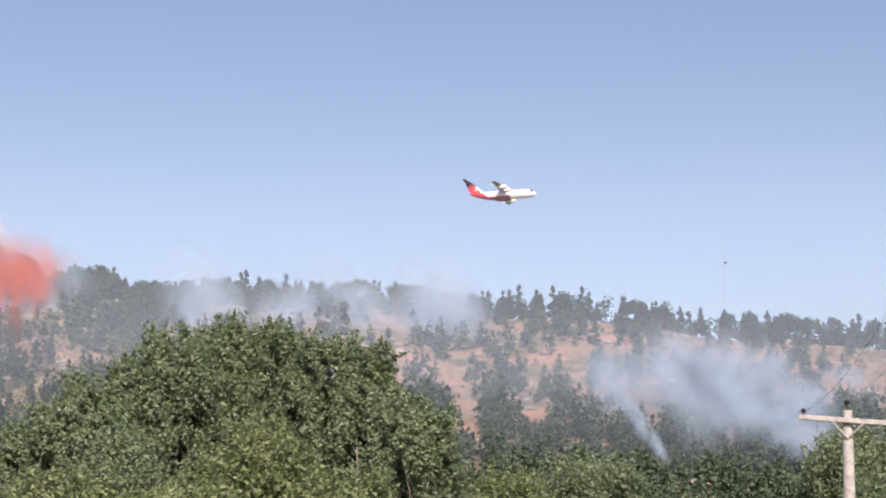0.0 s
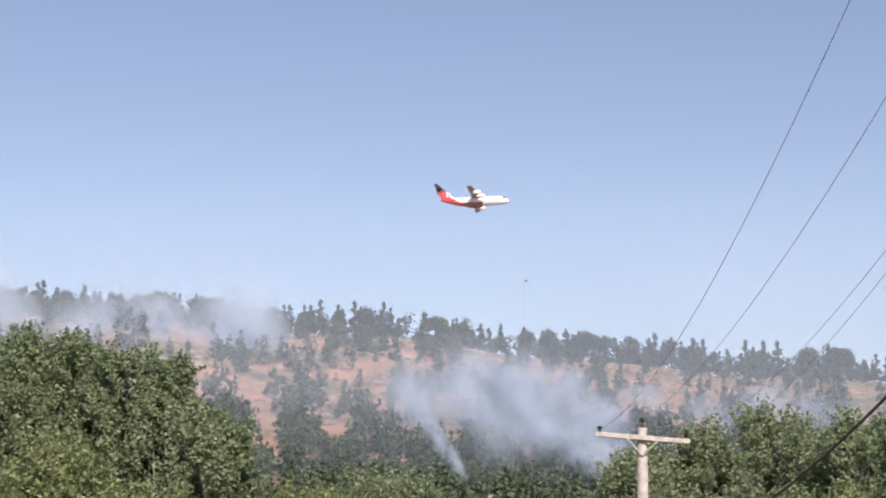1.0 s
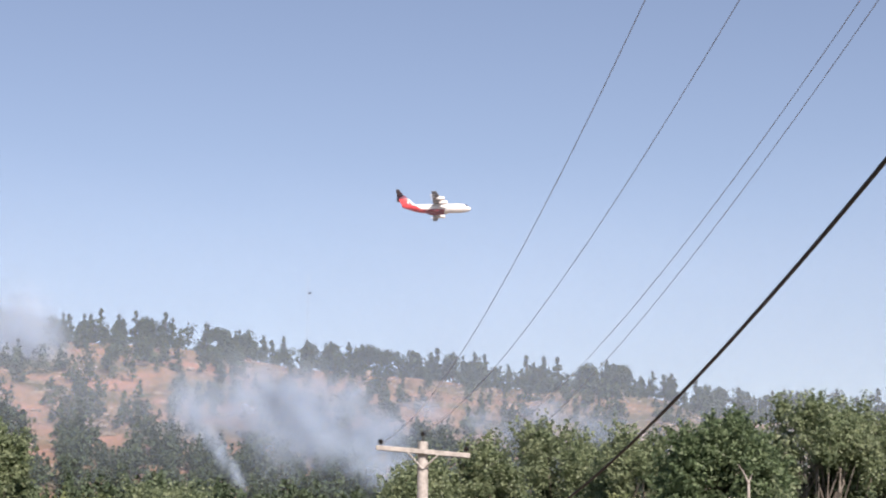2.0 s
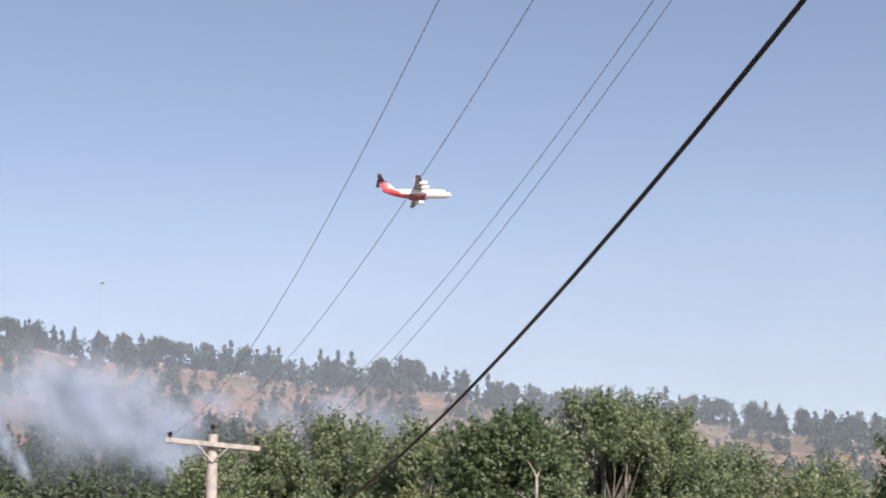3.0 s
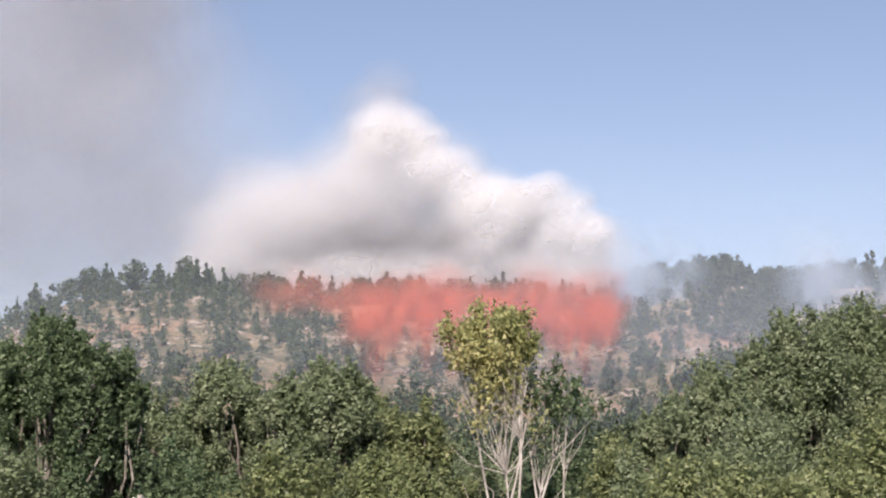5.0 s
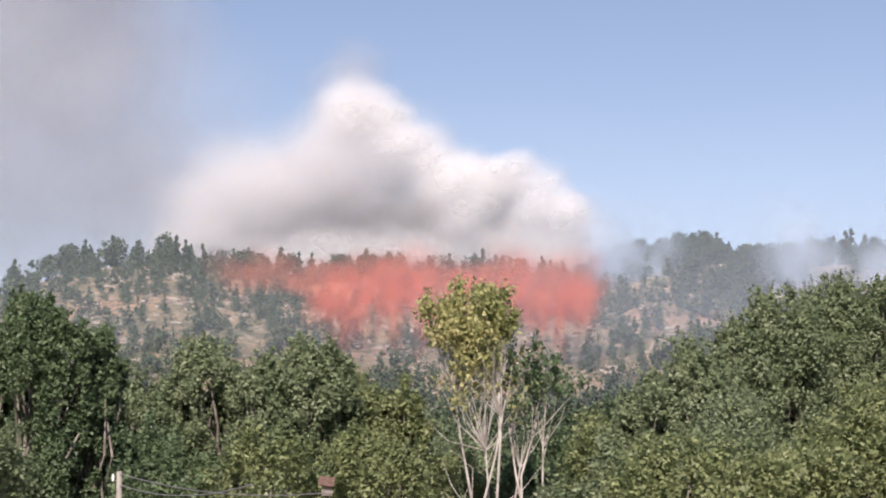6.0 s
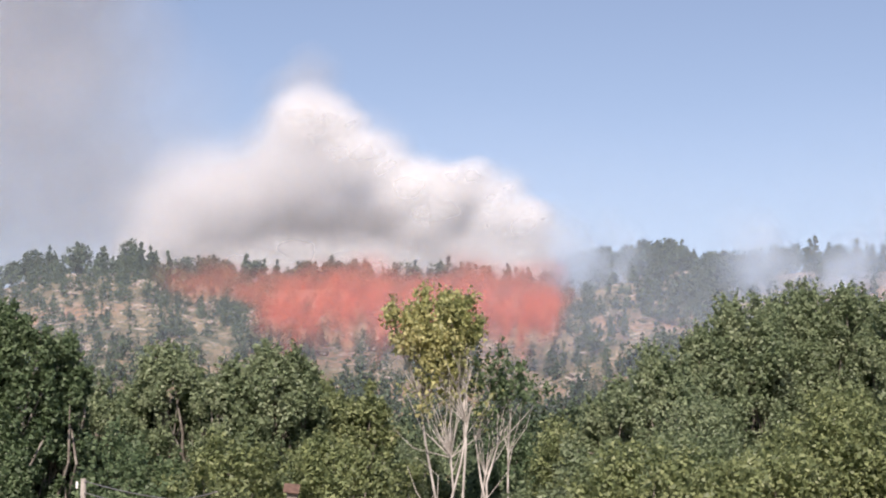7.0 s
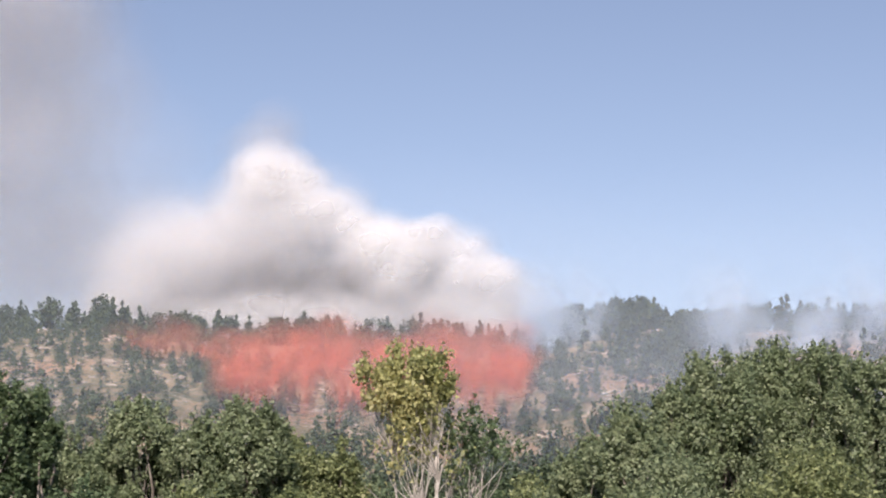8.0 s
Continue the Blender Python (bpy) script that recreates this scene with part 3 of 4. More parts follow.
def build_pole():
    top = at(11.9, 4.75, D_POLE)
    base = on_ground(11.9, D_POLE)
    pole = new("utility_pole")
    pole.location = base
    h = top.z - base.z
    bm = bmesh.new()
    tube(bm, [Vector((-0.06, 0, -0.3)), Vector((-0.03, 0, h * 0.5)), Vector((0, 0, h))], [0.19, 0.165, 0.135], 16)
    part("post", bm, WOOD, pole)
    turn = Matrix.Rotation(radians(-11.9), 4, "Z")
    arm_m = Matrix.Translation((0, -0.02, h - 0.27)) @ turn @ pose(0, -0.17, 0, 0, 5.0, 0)
    bm = bmesh.new()
    box(bm, (2.44, 0.1, 0.125), arm_m, 0.012)
    part("crossarm", bm, WOOD, pole)
    for s in (-1, 1):
        bm = bmesh.new()
        tube(bm, [arm_m @ Vector((s * 0.42, -0.06, -0.03)), turn @ Vector((0, -0.17, h - 0.72))], [0.022, 0.022], 5)
        part("brace", bm, WOOD, pole)
    spots = [arm_m @ Vector((-1.1, 0, 0.06)), Vector((0, 0, h - 0.02)), arm_m @ Vector((1.12, 0, 0.06)), arm_m @ Vector((1.0, -0.02, -0.05))]
    for k, s in enumerate(spots[:3]):
        bm = bmesh.new()
        tall = 0.12 if k == 1 else 0.0
        tube(bm, [s, s + Vector((0, 0, 0.06 + tall))], [0.015, 0.015], 6)
        for z, ra in ((0.05, 0.07), (0.09, 0.085), (0.13, 0.06)):
            tube(bm, [s + Vector((0, 0, z + tall)), s + Vector((0, 0, z + tall + 0.02)), s + Vector((0, 0, z + tall + 0.035))], [ra * 0.8, ra, ra * 0.6], 10)
        part("insulator", bm, DARK, pole, "dark ceramic insulator")
    tagged(pole, "weathered grey wooden utility pole with a crossarm", "utility pole")
    return [base + s for s in spots]


def line_wire(name, az, z0, a, b, radius, mat, label, length=64, start=0, parent=None, aside=0.0):
    """A hanging line from the pole towards and past the camera; z0 over the eye at the pole, a and b its sag."""
    p = at(az, 0, D_POLE) + Vector((aside, 0, 0))
    d = Vector((math.sin(radians(LINE)), -math.cos(radians(LINE)), 0))
    pts = [Vector((p.x, p.y, EYE)) + d * s + Vector((0, 0, z0 + a * s + b * s * s)) for s in np.linspace(start, length, 65)]
    bm = bmesh.new()
    tube(bm, pts, [radius * min(1.0, 0.6 + 0.2 * i) for i in range(len(pts))] if start else [radius] * len(pts), 8)
    if parent:
        return part(name, bm_mesh(name, bm, True), mat, parent)
    ob = new(name, bm_mesh(name, bm, True))
    ob.data.materials.append(mat)
    return tagged(ob, label, "cable", "overhead lines")


build_pole()
for bearing, z0, a, b in ((10.65, 4.121, -0.0427, 0.00307), (11.89, 4.373, -0.0278, 0.00260), (13.24, 3.890, -0.0313, 0.00312), (13.70, 3.431, 0.0069, 0.00268)):
    line_wire("power_line", bearing, z0, a, b, 0.0046, WIRE, "thin grey overhead power wire")
cable = line_wire("telephone_cable", 11.87, 1.302, -0.0581, 0.00337, 0.021, RUBBER, "thick black overhead telephone cable", aside=0.06)
line_wire("splice", 11.87, 1.302, -0.0581, 0.00337, 0.034, RUBBER, "", 44, 38.6, cable, 0.06)


def build_small_things():
    # service pole with its drop wires
    base, top = on_ground(-27.58, 40), at(-27.58, 1.9, 40)
    post = new("service_pole")
    post.location = base
    h = top.z - base.z
    bm = bmesh.new()
    tube(bm, [Vector((0, 0, -0.3)), Vector((0, 0, h * 0.5)), Vector((0, 0, h))], [0.085, 0.07, 0.058], 12)
    part("post", bm, PALE_BARK, post)
    bm = bmesh.new()
    tube(bm, [Vector((-0.12, -0.05, h - 0.2)), Vector((-0.12, -0.05, h - 0.12)), Vector((-0.12, -0.05, h - 0.06))], [0.022, 0.03, 0.015], 8)
    part("insulator", bm, WHITE_PAINT, post)
    tagged(post, "short pale wooden service pole among the trees", "utility pole")
    for dz, q in ((-0.05, (-24.4, 1.25)), (-0.28, (-25.6, 1.2))):
        a, b = top + Vector((0.05, -0.06, dz)), at(*q, 36)
        bm = bmesh.new()
        tube(bm, [a.lerp(b, t) - Vector((0, 0, 0.25 * t * (1 - t))) for t in np.linspace(0, 1.8, 16)], [0.011] * 16, 6)
        ob = new("service_wire", bm_mesh("service_wire", bm, True))
        ob.data.materials.append(STEEL)
        tagged(ob, "thin pale service wire from the short pole", "cable", "service wires")
    # nest box on a post
    base, top = on_ground(-21.5, 46), at(-21.5, 1.75, 46)
    boxx = new("nest_box")
    boxx.location = base
    h = top.z - base.z
    bm = bmesh.new()
    tube(bm, [Vector((0, 0, -0.3)), Vector((0, 0, h - 0.3))], [0.06, 0.05], 8)
    part("post", bm, BARK, boxx)
    bm = bmesh.new()
    box(bm, (0.26, 0.24, 0.3), pose(0, 0, h - 0.3, 0, 0, 20), 0.01)
    part("body", bm, BARK, boxx)
    bm = bmesh.new()
    box(bm, (0.38, 0.42, 0.025), pose(0, -0.04, h - 0.1, 32, 6, 20), 0.006)
    part("roof", bm, RUST, boxx, "brown sloping board roof")
    tagged(boxx, "small wooden nest box with a brown sloping roof", "nest box")
    # far mast on the ridge
    base = on_ground(8.42, 893)
    h = at(8.42, 9.7, 893).z - base.z
    mast = new("radio_mast")
    mast.location = base
    for k in range(3):
        bm = bmesh.new()
        a = 2.094 * k
        tube(bm, [Vector((0.42 * math.cos(a), 0.42 * math.sin(a), -0.5)), Vector((0.3 * math.cos(a), 0.3 * math.sin(a), h))], [0.035, 0.03], 5)
        part("leg", bm, STEEL, mast)
    bm = bmesh.new()
    for i in range(int(h / 1.2)):
        a, b = 2.094 * (i % 3), 2.094 * ((i + 1) % 3)
        tube(bm, [Vector((0.4 * math.cos(a), 0.4 * math.sin(a), i * 1.2)), Vector((0.4 * math.cos(b), 0.4 * math.sin(b), i * 1.2 + 1.1))], [0.018, 0.018], 4)
    part("bracing", bm, STEEL, mast)
    bm = bmesh.new()
    box(bm, (1.5, 0.8, 0.7), pose(0.9, -0.5, h * 0.80), 0.1)
    part("antenna", bm, DARK, mast, "dark antenna box high on the mast")
    tagged(mast, "slender steel lattice radio mast on the ridge", "mast")
    # dead branch before the dark tree
    base = on_ground(21.45, 57)
    snag = new("dead_snag")
    snag.location = base
    bm = bmesh.new()
    f = at(21.5, 3.5, 57) - base
    b = at(21.48, 2.2, 57) - base
    tube(bm, [Vector((0.1, 0, -0.3)), b * 0.5 + Vector((0.05, 0, 0)), b, f], [0.09, 0.07, 0.055, 0.04], 8)
    for q, k in (((21.2, 4.05), 0.02), ((21.62, 3.75), 0.018), ((20.9, 3.1), 0.015)):
        e = at(*q, 57) - base
        s = f if q[1] > 3.5 else b.lerp(f, 0.3)
        tube(bm, [s, s.lerp(e, 0.5) + Vector((0.03, 0.05, 0.04)), e], [k * 1.6, k, k * 0.4], 6)
    part("trunk", bm, PALE_BARK, snag)
    tagged(snag, "pale bare dead trunk with forked branches", "dead tree")


build_small_things()


# ---- aircraft ----
def rings_mesh(name, rings, close=True):
    """Skin over rings of points that all have the same number of points."""
    k = len(rings[0])
    v = [p for ring in rings for p in ring]
    f = [(i * k + j, i * k + (j + 1) % k, (i + 1) * k + (j + 1) % k, (i + 1) * k + j) for i in range(len(rings) - 1) for j in range(k)]
    bm = bmesh.new()
    vs = [bm.verts.new(p) for p in v]
    for q in f:
        bm.faces.new([vs[i] for i in q])
    bm.faces.new(vs[:k][::-1]), bm.faces.new(vs[-k:])
    return bm_mesh(name, bm, True)


def foil(chord, thick, x, y, z, upright=False):
    """An aerofoil section whose leading edge is at x."""
    out = []
    for k in range(16):
        a = 2 * math.pi * k / 16
        c, s = (1 - math.cos(a)) / 2, math.sin(a)
        t = thick * chord * s * (1.25 * math.sqrt(max(c, 0.0)) * (1 - c) + 0.05)
        out.append((x - c * chord, y + t, z) if upright else (x - c * chord, y, z + t))
    return out


def body_rings(stations, n=24):
    return [[(x, ra * math.cos(2 * math.pi * k / n), zc + ra * math.sin(2 * math.pi * k / n)) for k in range(n)] for x, ra, zc in stations]


def build_aircraft():
    plane = new("air_tanker")
    me = rings_mesh("fuselage", body_rings([(13.3, 0.03, -0.45), (13.1, 0.35, -0.42), (12.6, 0.75, -0.34), (11.8, 1.15, -0.2), (10.9, 1.5, -0.08), (9.8, 1.72, 0), (8, 1.78, 0), (6, 1.78, 0), (4, 1.78, 0),
                                            (3, 1.78, 0), (2, 1.78, 0), (0, 1.78, 0), (-2, 1.78, 0), (-3, 1.78, 0), (-4, 1.76, 0.02), (-5, 1.7, 0.08), (-6, 1.62, 0.15), (-7, 1.5, 0.26), (-8, 1.36, 0.4), (-9, 1.2, 0.54), (-10, 1.02, 0.7), (-11, 0.84, 0.84), (-12, 0.62, 1.0), (-13, 0.3, 1.15)]))
    for m in (WHITE_PAINT, RED_PAINT, MAROON):
        me.materials.append(m)
    for p in me.polygons:
        c = p.center
        if c.x < -7.0 - 1.5 * (c.z - 0.2):
            p.material_index = 1
        elif c.z < -0.85 and c.x < 3.5:
            p.material_index = 2
    part("fuselage", me, None, plane, "white fuselage with a red tail and a maroon belly")
    for s in (-1, 1):
        wing = part("wing", rings_mesh("wing", [foil(4.3, 0.13, 3.2, 0, 1.62), foil(4.2, 0.13, 3.0, s * 1.6, 1.62), foil(3.2, 0.115, 1.9, s * 6.5, 1.38), foil(1.75, 0.10, 0.2, s * 13.1, 1.02)]), GREY_PAINT, plane)
        for y in (3.0, 5.4, 7.8, 10.0):
            z = 1.45 - 0.05 * (y - 1.6)
            x = 0.2 - 0.17 * y
            part("flap_fairing", rings_mesh("flap_fairing", body_rings([(x + 1.2, 0.05, 0), (x + 0.6, 0.17, -0.06), (x - 0.4, 0.17, -0.08), (x - 1.2, 0.04, 0)], 8)), WHITE_PAINT, wing).location = (0, s * y, z)
        for y, x in ((4.3, 2.9), (7.9, 1.9)):
            engine = part("engine", rings_mesh("engine", body_rings([(x + 1.35, 0.5, 0), (x + 1.45, 0.62, 0), (x + 1.1, 0.72, 0), (x, 0.74, 0), (x - 0.9, 0.62, 0), (x - 1.5, 0.42, 0), (x - 1.9, 0.3, 0)], 18)), WHITE_PAINT, plane, "white engine nacelle under the wing")
            engine.location = (0, s * y, 0.42)
            # black disc across the nacelle mouth, the shade inside the engine as colour
            part("intake", rings_mesh("intake", body_rings([(x + 1.36, 0.49, 0), (x + 1.37, 0.46, 0)], 18)), GLASS_AND_SHADE, engine)
            part("pylon", rings_mesh("pylon", [foil(2.4, 0.09, x + 0.8, 0, 0.55, True), foil(2.2, 0.09, x + 0.3, 0, 1.02, True)]), WHITE_PAINT, engine)
        part("tailplane", rings_mesh("tailplane", [foil(2.6, 0.09, -12.3, 0, 5.75), foil(1.3, 0.09, -13.9, s * 5.5, 5.75)]), TAIL_GREY, plane)
        part("side_fairing", rings_mesh("side_fairing", body_rings([(3.4, 0.1, 0), (2.4, 0.55, 0), (0, 0.7, 0), (-2.4, 0.55, 0), (-3.4, 0.1, 0)], 12)), MAROON, plane).location = (0, s * 1.35, -1.35)
    fin = rings_mesh("fin", [foil(5.4, 0.09, -7.3, 0, 1.2, True), foil(4.9, 0.09, -8.4, 0, 2.2, True), foil(4.55, 0.09, -9.2, 0, 3.0, True), foil(4.2, 0.09, -10.0, 0, 3.8, True), foil(3.9, 0.09, -10.5, 0, 4.3, True), foil(3.6, 0.09, -11.1, 0, 4.9, True), foil(3.2, 0.09, -11.9, 0, 5.8, True)])
    for m in (RED_PAINT, DARK_MAROON, WHITE_PAINT):
        fin.materials.append(m)
    for p in fin.polygons:
        p.material_index = 1 if p.center.z > 4.35 else 2 if p.center.x > -8.0 - (p.center.z - 1.2) * 1.0 else 0
    part("fin", fin, None, plane, "red swept tail fin with a dark tip")
    for s in (-1, 1):
        bm = bmesh.new()
        for pts in (((-9.6, 2.3), (-8.75, 2.3), (-9.7, 3.6), (-10.2, 3.6)), ((-10.9, 2.3), (-10.3, 2.3), (-10.5, 3.3), (-10.9, 3.3)), ((-10.6, 3.4), (-9.9, 3.65), (-10.6, 4.1), (-11.0, 4.0))):
            v = [bm.verts.new((x, s * 0.262, z)) for x, z in pts]
            w = [bm.verts.new((x, s * 0.20, z)) for x, z in pts]
            bm.faces.new(v), bm.faces.new(w)
            for i in range(4):
                bm.faces.new((v[i], v[(i + 1) % 4], w[(i + 1) % 4], w[i]))
        part("emblem", bm, WHITE_PAINT, plane, "white angular emblem on the fin")
    part("nose_windows", rings_mesh("nose_windows", body_rings([(11.95, 0.92, 0.12), (11.6, 1.2, 0.06), (11.0, 1.42, 0.03)], 24)), GLASS_AND_SHADE, plane)
    return tagged(plane, "white four-engined jet air tanker with a red tail, flying", "aircraft")


AIRCRAFT = build_aircraft()


# ---- smoke ----
def puff_mesh(seed, depth=0.7):
    """A lumpy billow about 1 m in radius, thinning out towards its rim."""
    r = np.random.default_rng(seed)
    bm = bmesh.new()
    bmesh.ops.create_icosphere(bm, subdivisions=3, radius=1.0)
    off = Vector(r.uniform(-50, 50, 3))
    for v in bm.verts:
        d = v.co.normalized()
        k = 1 + 0.24 * noise.fractal(d * 1.1 + off, 1.0, 2.0, 2) + 0.04 * noise.fractal(d * 3.0 + off, 1.0, 2.0, 3)
        v.co = Vector((d.x * k, d.y * k * depth, d.z * k))
    me = bm_mesh("puff", bm, True)
    co = np.zeros(len(me.vertices) * 3, np.float32)
    me.vertices.foreach_get("co", co)
    co = co.reshape(-1, 3)
    rho = np.hypot(co[:, 0], co[:, 2])
    den = np.clip(1 - (rho / 1.05) ** 2, 0, 1) ** 1.7
    me.attributes.new("thinness", "FLOAT", "POINT").data.foreach_set("value", den.astype(np.float32))
    return me


PUFFS = [puff_mesh(900 + i) for i in range(8)]
MOVING = []


def puff_set(name, mat, spec, label, category, group=""):
    """A cloud: spec rows are bearing, elevation, distance, width and height in metres, drift in m/s across, up, lean."""
    cloud = new(name)
    cloud.location = at(spec[0][0], spec[0][1], spec[0][2])
    meshes = []
    for me in PUFFS:
        m = me.copy()
        m.materials.append(mat)
        meshes.append(m)
    for i, (az, el, dist, w, h, vx, vz, lean) in enumerate(spec):
        ob = part("puff", meshes[i % 8], None, cloud)
        ob.scale = (w / 2, (w + h) / 4, h / 2)
        p = at(az, el, dist) - cloud.location
        MOVING.append((ob, p, vx, vz, lean, az))
    return tagged(cloud, label, category, group)


def front_of(az, el, margin):
    """A distance at which something at that bearing and elevation hangs before the slope."""
    for r in range(340, 900, 10):
        if ground_z(r * math.sin(radians(az)), r * math.cos(radians(az))) + 4 > EYE + r * math.tan(radians(el)):
            return r - margin
    return 890 - margin


def smoke_specs():
    r = np.random.default_rng(21)
    white, pale, shaded, grey, blue = [], [], [], [], []
    edge_az, edge_el = zip((-26.5, 8.4), (-25.9, 9.4), (-25.4, 10.6), (-24.3, 12.1), (-23.2, 13.0), (-21.9, 13.6), (-20.9, 13.85), (-20, 13.5), (-19.1, 12.8), (-18.2, 11.6), (-17.4, 11.5), (-16.2, 11.9), (-15, 11.15), (-14, 9.95), (-13.5, 9.1), (-13, 8.6))

    def blow(el):
        return -0.8 - 2.0 * max(0.0, min(3.0, el - 8.8))
    for i in range(70):  # the broad pale body
        az = r.uniform(-26.2, -14.6)
        top = float(np.interp(az, edge_az, edge_el))
        w = min(r.uniform(2.2, 4.6), 0.8 * (top - 6.9), 1.5 * (-12.9 - az) + 0.6)
        el = r.uniform(7.3, max(7.4, top - 0.5 * w))
        k = 960 * math.radians(w)
        pale.append((az, el, r.uniform(950, 1010), k * 1.3, k * r.uniform(0.85, 1.05), blow(el), 0.1, -12))
    for i in range(46):  # the sunlit crest from the foot up to the summit, sun put into whiter smoke
        az = -21.6 + 8.0 * ((i + r.uniform()) / 46)
        w = r.uniform(1.1, 2.4) * (0.7 if az > -15 else 1)
        el = float(np.interp(az, edge_az, edge_el)) - w * r.uniform(0.5, 0.95)
        k = 935 * math.radians(w)
        white.append((az, el, r.uniform(922, 945), k * 1.35, k * r.uniform(0.8, 1.1), blow(el), 0.1, -25))
    for i in range(26):  # the bright lobe over the burning end
        u = r.uniform()
        az, el = -18.3 + 4.6 * u + r.normal() * 0.2, 10.6 - 1.8 * u + r.normal() * 0.45
        k = 928 * math.radians(r.uniform(1.2, 2.2) * (1.1 - 0.3 * u))
        white.append((az, min(el, float(np.interp(az, edge_az, edge_el)) - 0.6), r.uniform(915, 935), k * 1.4, k, blow(el), 0.1, -25))
    for i in range(14):  # low white smoke rolling along the crest
        az = -23.5 + 9.9 * (i + r.uniform()) / 14
        white.append((az, r.uniform(7.9, 8.7), r.uniform(903, 912), 58, 32, -0.8, 0, 0))
    # dark puffs painted in where the plume's hollow lies in shade
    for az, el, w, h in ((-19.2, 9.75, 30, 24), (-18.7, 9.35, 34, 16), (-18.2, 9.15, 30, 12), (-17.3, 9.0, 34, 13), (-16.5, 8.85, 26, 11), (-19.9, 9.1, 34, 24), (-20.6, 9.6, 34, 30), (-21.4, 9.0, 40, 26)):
        shaded.append((az, el, 908, w * 1.15, h * 1.15, blow(el), 0.1, 8))
    for i in range(3):  # the wisp that stands up from the top
        grey.append((-21.3 + 0.25 * i, 13.0 + 0.5 * i, 950, 52 - 8 * i, 40 - 4 * i, -6.0, 0.4, 14))
    for i in range(48):
        az, el = -38 + 12.4 * (i % 8 + r.uniform()) / 8, 7.5 + 12.5 * (i // 8 + r.uniform()) / 6
        if az > -25.8 - 0.2 * max(0, el - 10):
            az -= 3.5
        k = 1080 * math.radians(r.uniform(5, 9))
        grey.append((az, el, r.uniform(1040, 1150), k, k * 0.95, -1.5, 0.4, 0))
    for i in range(14):  # the thin lee side of the plume
        u = (i + r.uniform()) / 14
        k = 915 * math.radians(r.uniform(3.0, 4.6))
        pale.append((-26.2 + 5.5 * u, 8.7 + 2.4 * u + r.normal() * 0.5, 918, k, k * 0.85, -2.0, 0.3, 0))
    for i in range(76):
        az = r.uniform(-8.3, 0.5) if i % 6 else r.uniform(-13.2, -11.6)
        k = 880 * math.radians(r.uniform(1.0, 2.6))
        blue.append((az, float(np.interp(az, (-13, -9, -6, -1), (7.9, 7.6, 7.4, 7.6))) + r.uniform(-1.2, 0.8), r.uniform(750, 800), k * 0.85, k * r.uniform(0.9, 1.9), -1.2, 0.8, -18))
    return white, pale, shaded, grey, blue


WHITE, PALE, SHADED, GREY, BLUE = smoke_specs()
puff_set("grey_smoke_column", SMOKE_GREY, GREY, "broad grey smoke column drifting behind the ridge", "smoke")
puff_set("pale_smoke_plume", SMOKE_PALE, PALE, "broad pale grey smoke plume behind the ridge", "smoke")
puff_set("sooty_smoke", SMOKE_SHADED, SHADED, "hollow in the smoke above the ridge, its shade put into dark grey", "smoke")
puff_set("white_smoke_plume", SMOKE_WHITE, WHITE, "dense white smoke plume billowing from behind the ridge", "smoke")
# wide faint puffs added for thin smoke and the aerial haze over the hill
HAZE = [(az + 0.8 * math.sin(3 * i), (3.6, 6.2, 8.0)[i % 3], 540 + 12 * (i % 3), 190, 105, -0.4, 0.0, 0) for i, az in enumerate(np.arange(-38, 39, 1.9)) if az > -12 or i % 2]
puff_set("smoke_haze", SMOKE_HAZE, HAZE, "thin bluish smoke and aerial haze, added as puffs before the hill", "smoke")
puff_set("ridge_smoke", SMOKE_BLUE, BLUE, "thin bluish smoke drifting among the ridge pines", "smoke")


def drop_spec():
    r = np.random.default_rng(33)
    red, thin = [], []
    for i in range(95):
        az = -21.2 + 7.8 * (i + r.uniform()) / 95
        top, foot = np.interp(az, (-21.5, -20, -17, -14, -13), (8.0, 8.3, 8.15, 8.0, 7.9)), np.interp(az, (-21.5, -19.5, -18, -13), (6.6, 6.1, 6.35, 6.35)) + 0.35 * noise.noise(Vector((az * 1.3, 0.5, 2.0)))
        h = r.uniform(0.7, 1.7)
        el = r.uniform(foot + 0.3 * h, max(foot + 0.31 * h, top - 0.3 * h))
        red.append((az, el, front_of(az, 6.3, 45) + r.uniform(-20, 10), 700 * math.radians(r.uniform(0.6, 1.6)), 700 * math.radians(h), 0, 0, r.uniform(-8, 8)))
    for i in range(16):  # heavy streaks at the leading end and below
        az = r.uniform(-20.8, -13.3)
        red.append((az, r.uniform(6.0, 7.2), front_of(az, 5.7, 30), r.uniform(4, 9), r.uniform(18, 30), 0, 0, r.uniform(-6, 10)))
    for i in range(52):  # the thin red veil over the pines at the top and the trailing end
        az = -24.2 + 10.6 * ((i + r.uniform()) / 52) ** 0.72
        k = 700 * math.radians(r.uniform(1.0, 2.2))
        thin.append((az, r.uniform(7.6, 8.4) - (0.3 * r.uniform() if az > -22 else 0), r.uniform(690, 740), k * 1.2, k * r.uniform(0.6, 0.9), 0, 0, 0))
    return red, thin


RED, THIN = drop_spec()
puff_set("retardant_cloud", RETARDANT, RED, "cloud of red fire retardant falling onto the slope", "retardant cloud")
puff_set("retardant_veil", RETARDANT_THIN, THIN, "thin red retardant mist drifting over the ridge pines", "retardant cloud")

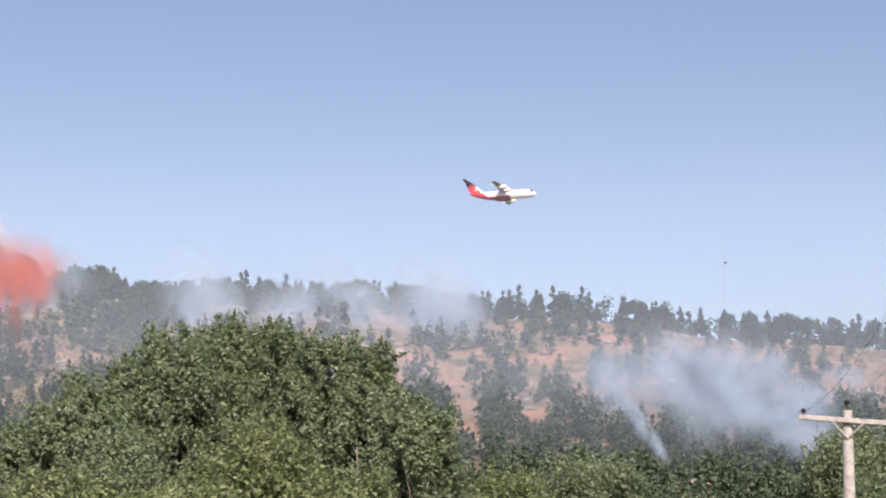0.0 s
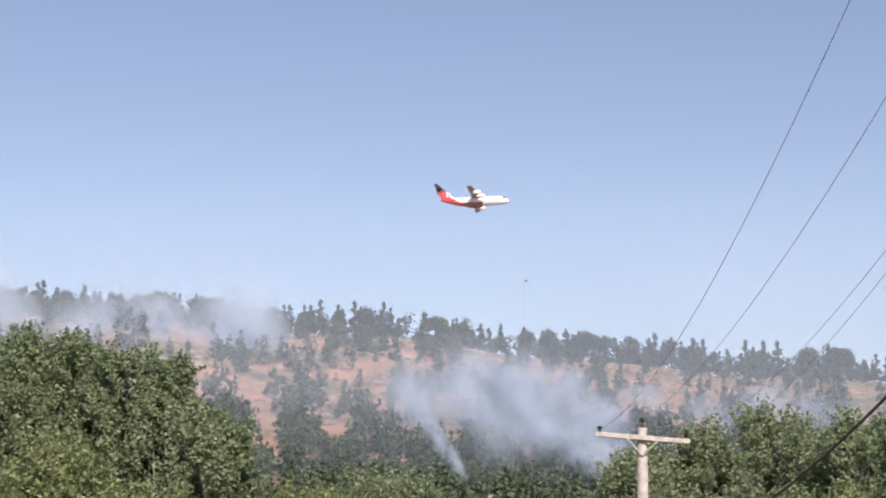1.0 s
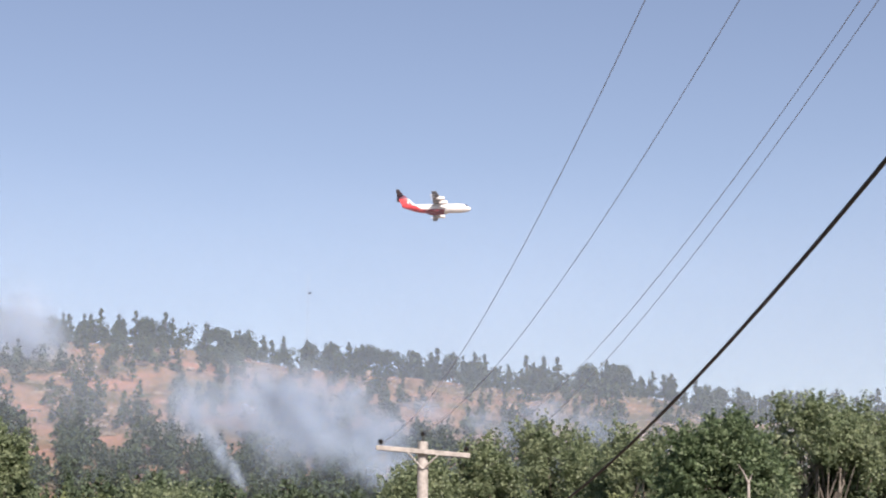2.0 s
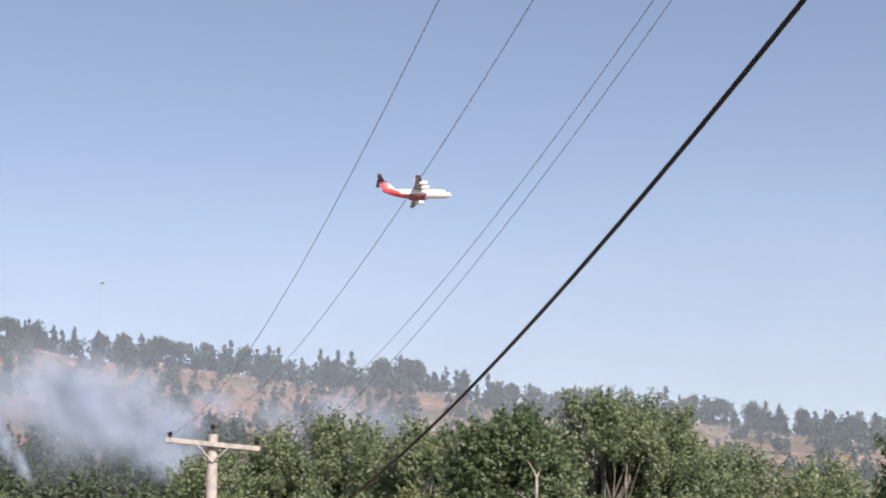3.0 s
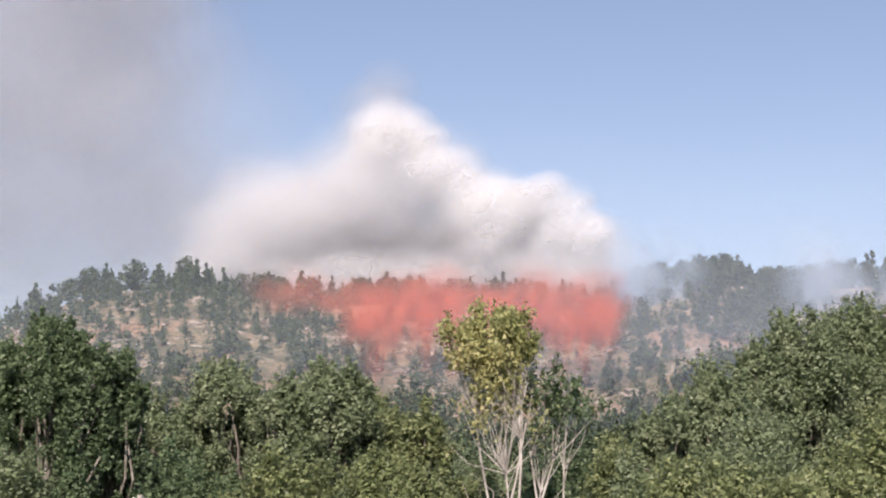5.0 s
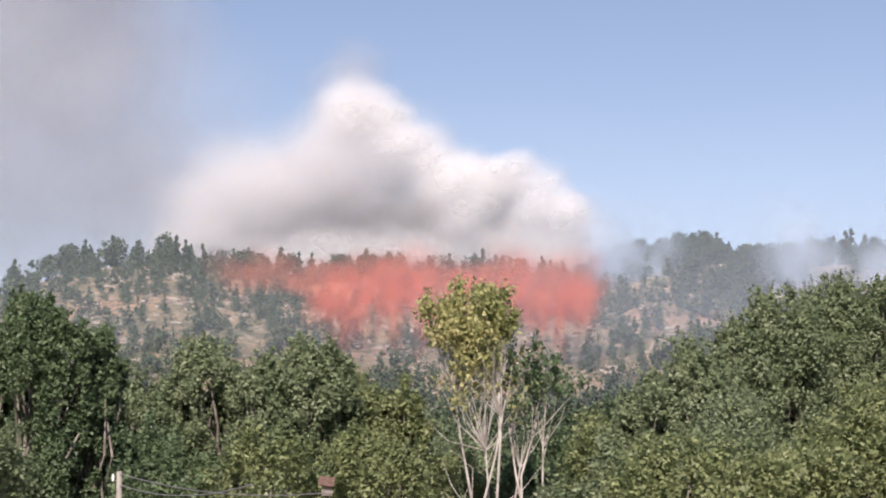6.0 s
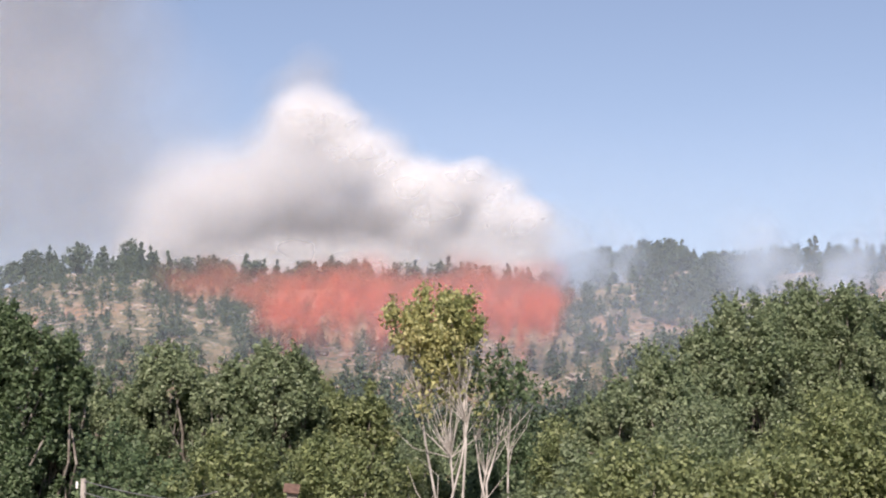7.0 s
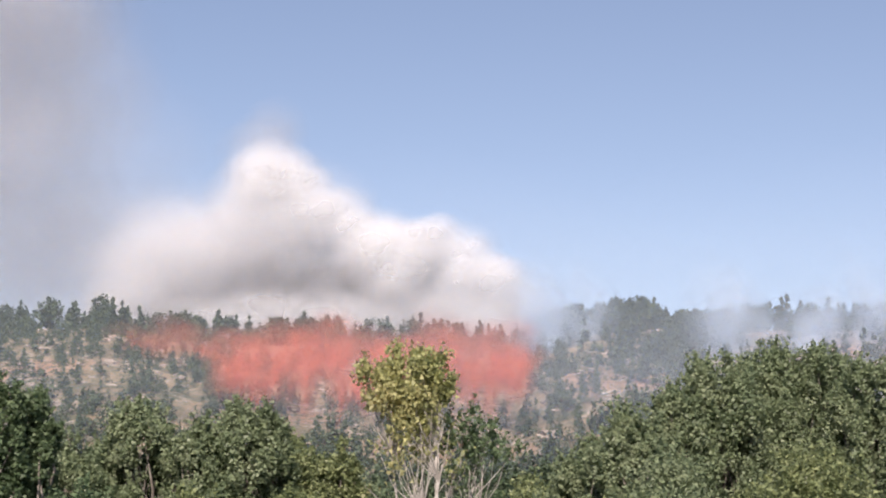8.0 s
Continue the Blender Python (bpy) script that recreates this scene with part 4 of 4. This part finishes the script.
DRIFT = []
r3 = np.random.default_rng(3)
for i in range(46):
    u = r3.uniform() ** 0.8
    az, el = 11.4 - 8.0 * u * r3.uniform(0.3, 1.0) + r3.normal() * 0.3, 3.9 + 2.6 * u + r3.normal() * 0.25
    k = 620 * math.radians(r3.uniform(0.5, 0.9) + 1.5 * u)
    DRIFT.append((az, el, front_of(az, el - 0.8, 40), k, k * r3.uniform(0.8, 1.5), -1.5, 0.8, -25))
for i in range(10):
    u = r3.uniform()
    az, el = 6.0 - 1.6 * u, 3.9 + 2.2 * u
    k = 600 * math.radians(0.4 + 0.8 * u)
    DRIFT.append((az, el, front_of(az, el - 0.6, 35), k * 0.8, k * 1.6, -1.2, 0.8, -20))
for i in range(14):
    az, el = r3.uniform(10, 17.5), r3.uniform(4.8, 6.0)
    k = 620 * math.radians(r3.uniform(1.0, 2.2))
    DRIFT.append((az, el, front_of(az, el - 0.8, 40), k, k * 0.7, -1.5, 0.5, 10))
puff_set("slope_smoke", SMOKE_BLUE, DRIFT, "pale blue smoke rising from the burning slope", "smoke")


# ---- what moves ----
def motions():
    rows = []
    for t, az, el in ((0, 1.82, 11.24), (0.5, 4.31, 11.39), (1, 6.94, 11.51), (1.5, 9.54, 11.62), (2, 12.29, 11.69), (2.7, 16.2, 11.85), (3.3, 19.52, 12.01), (3.5, 20.56, 12.02), (3.8, 21.99, 12.04), (5, 27.8, 12.1), (6.5, 34.6, 12.1), (8, 40.7, 12.0)):
        dist = 714 / math.cos(radians(az - 14))
        bank = float(np.interp(t, (0, 3.3, 8), (9, 17, 22)))
        turn = float(np.interp(t, (0, 3.3, 8), (-15, -12, -6)))
        m = Matrix.Translation(at(az, el, dist)) @ pose(0, 0, 0, 0, 0, turn) @ pose(0, 0, 0, 0, -1.0, 0) @ pose(0, 0, 0, -bank, 0, 0)
        rows.append((t, m))
    walk(AIRCRAFT, rows)
    for ob, p, vx, vz, lean, az in MOVING:
        red = "retardant" in ob.parent.name
        rows = []
        for t in (0, 2.5, 4.5, 6.5, 8.0):
            if red:
                d = Vector((float(np.interp(t, (0, 4.5, 8), (18, 0, -10))) + (az + 17) * 0.6 * max(0, t - 4.5), 0, float(np.interp(t, (0, 2.5, 4.5, 8), (14, 5, 0, -4)))))
            else:
                d = Vector((vx, 0, vz)) * (max(t, 2.5) - 6.5)
            rows.append((t, Matrix.Translation(p + d) @ pose(0, 0, 0, 0, lean + t * 0.8, -az)))
        walk(ob, rows)


motions()
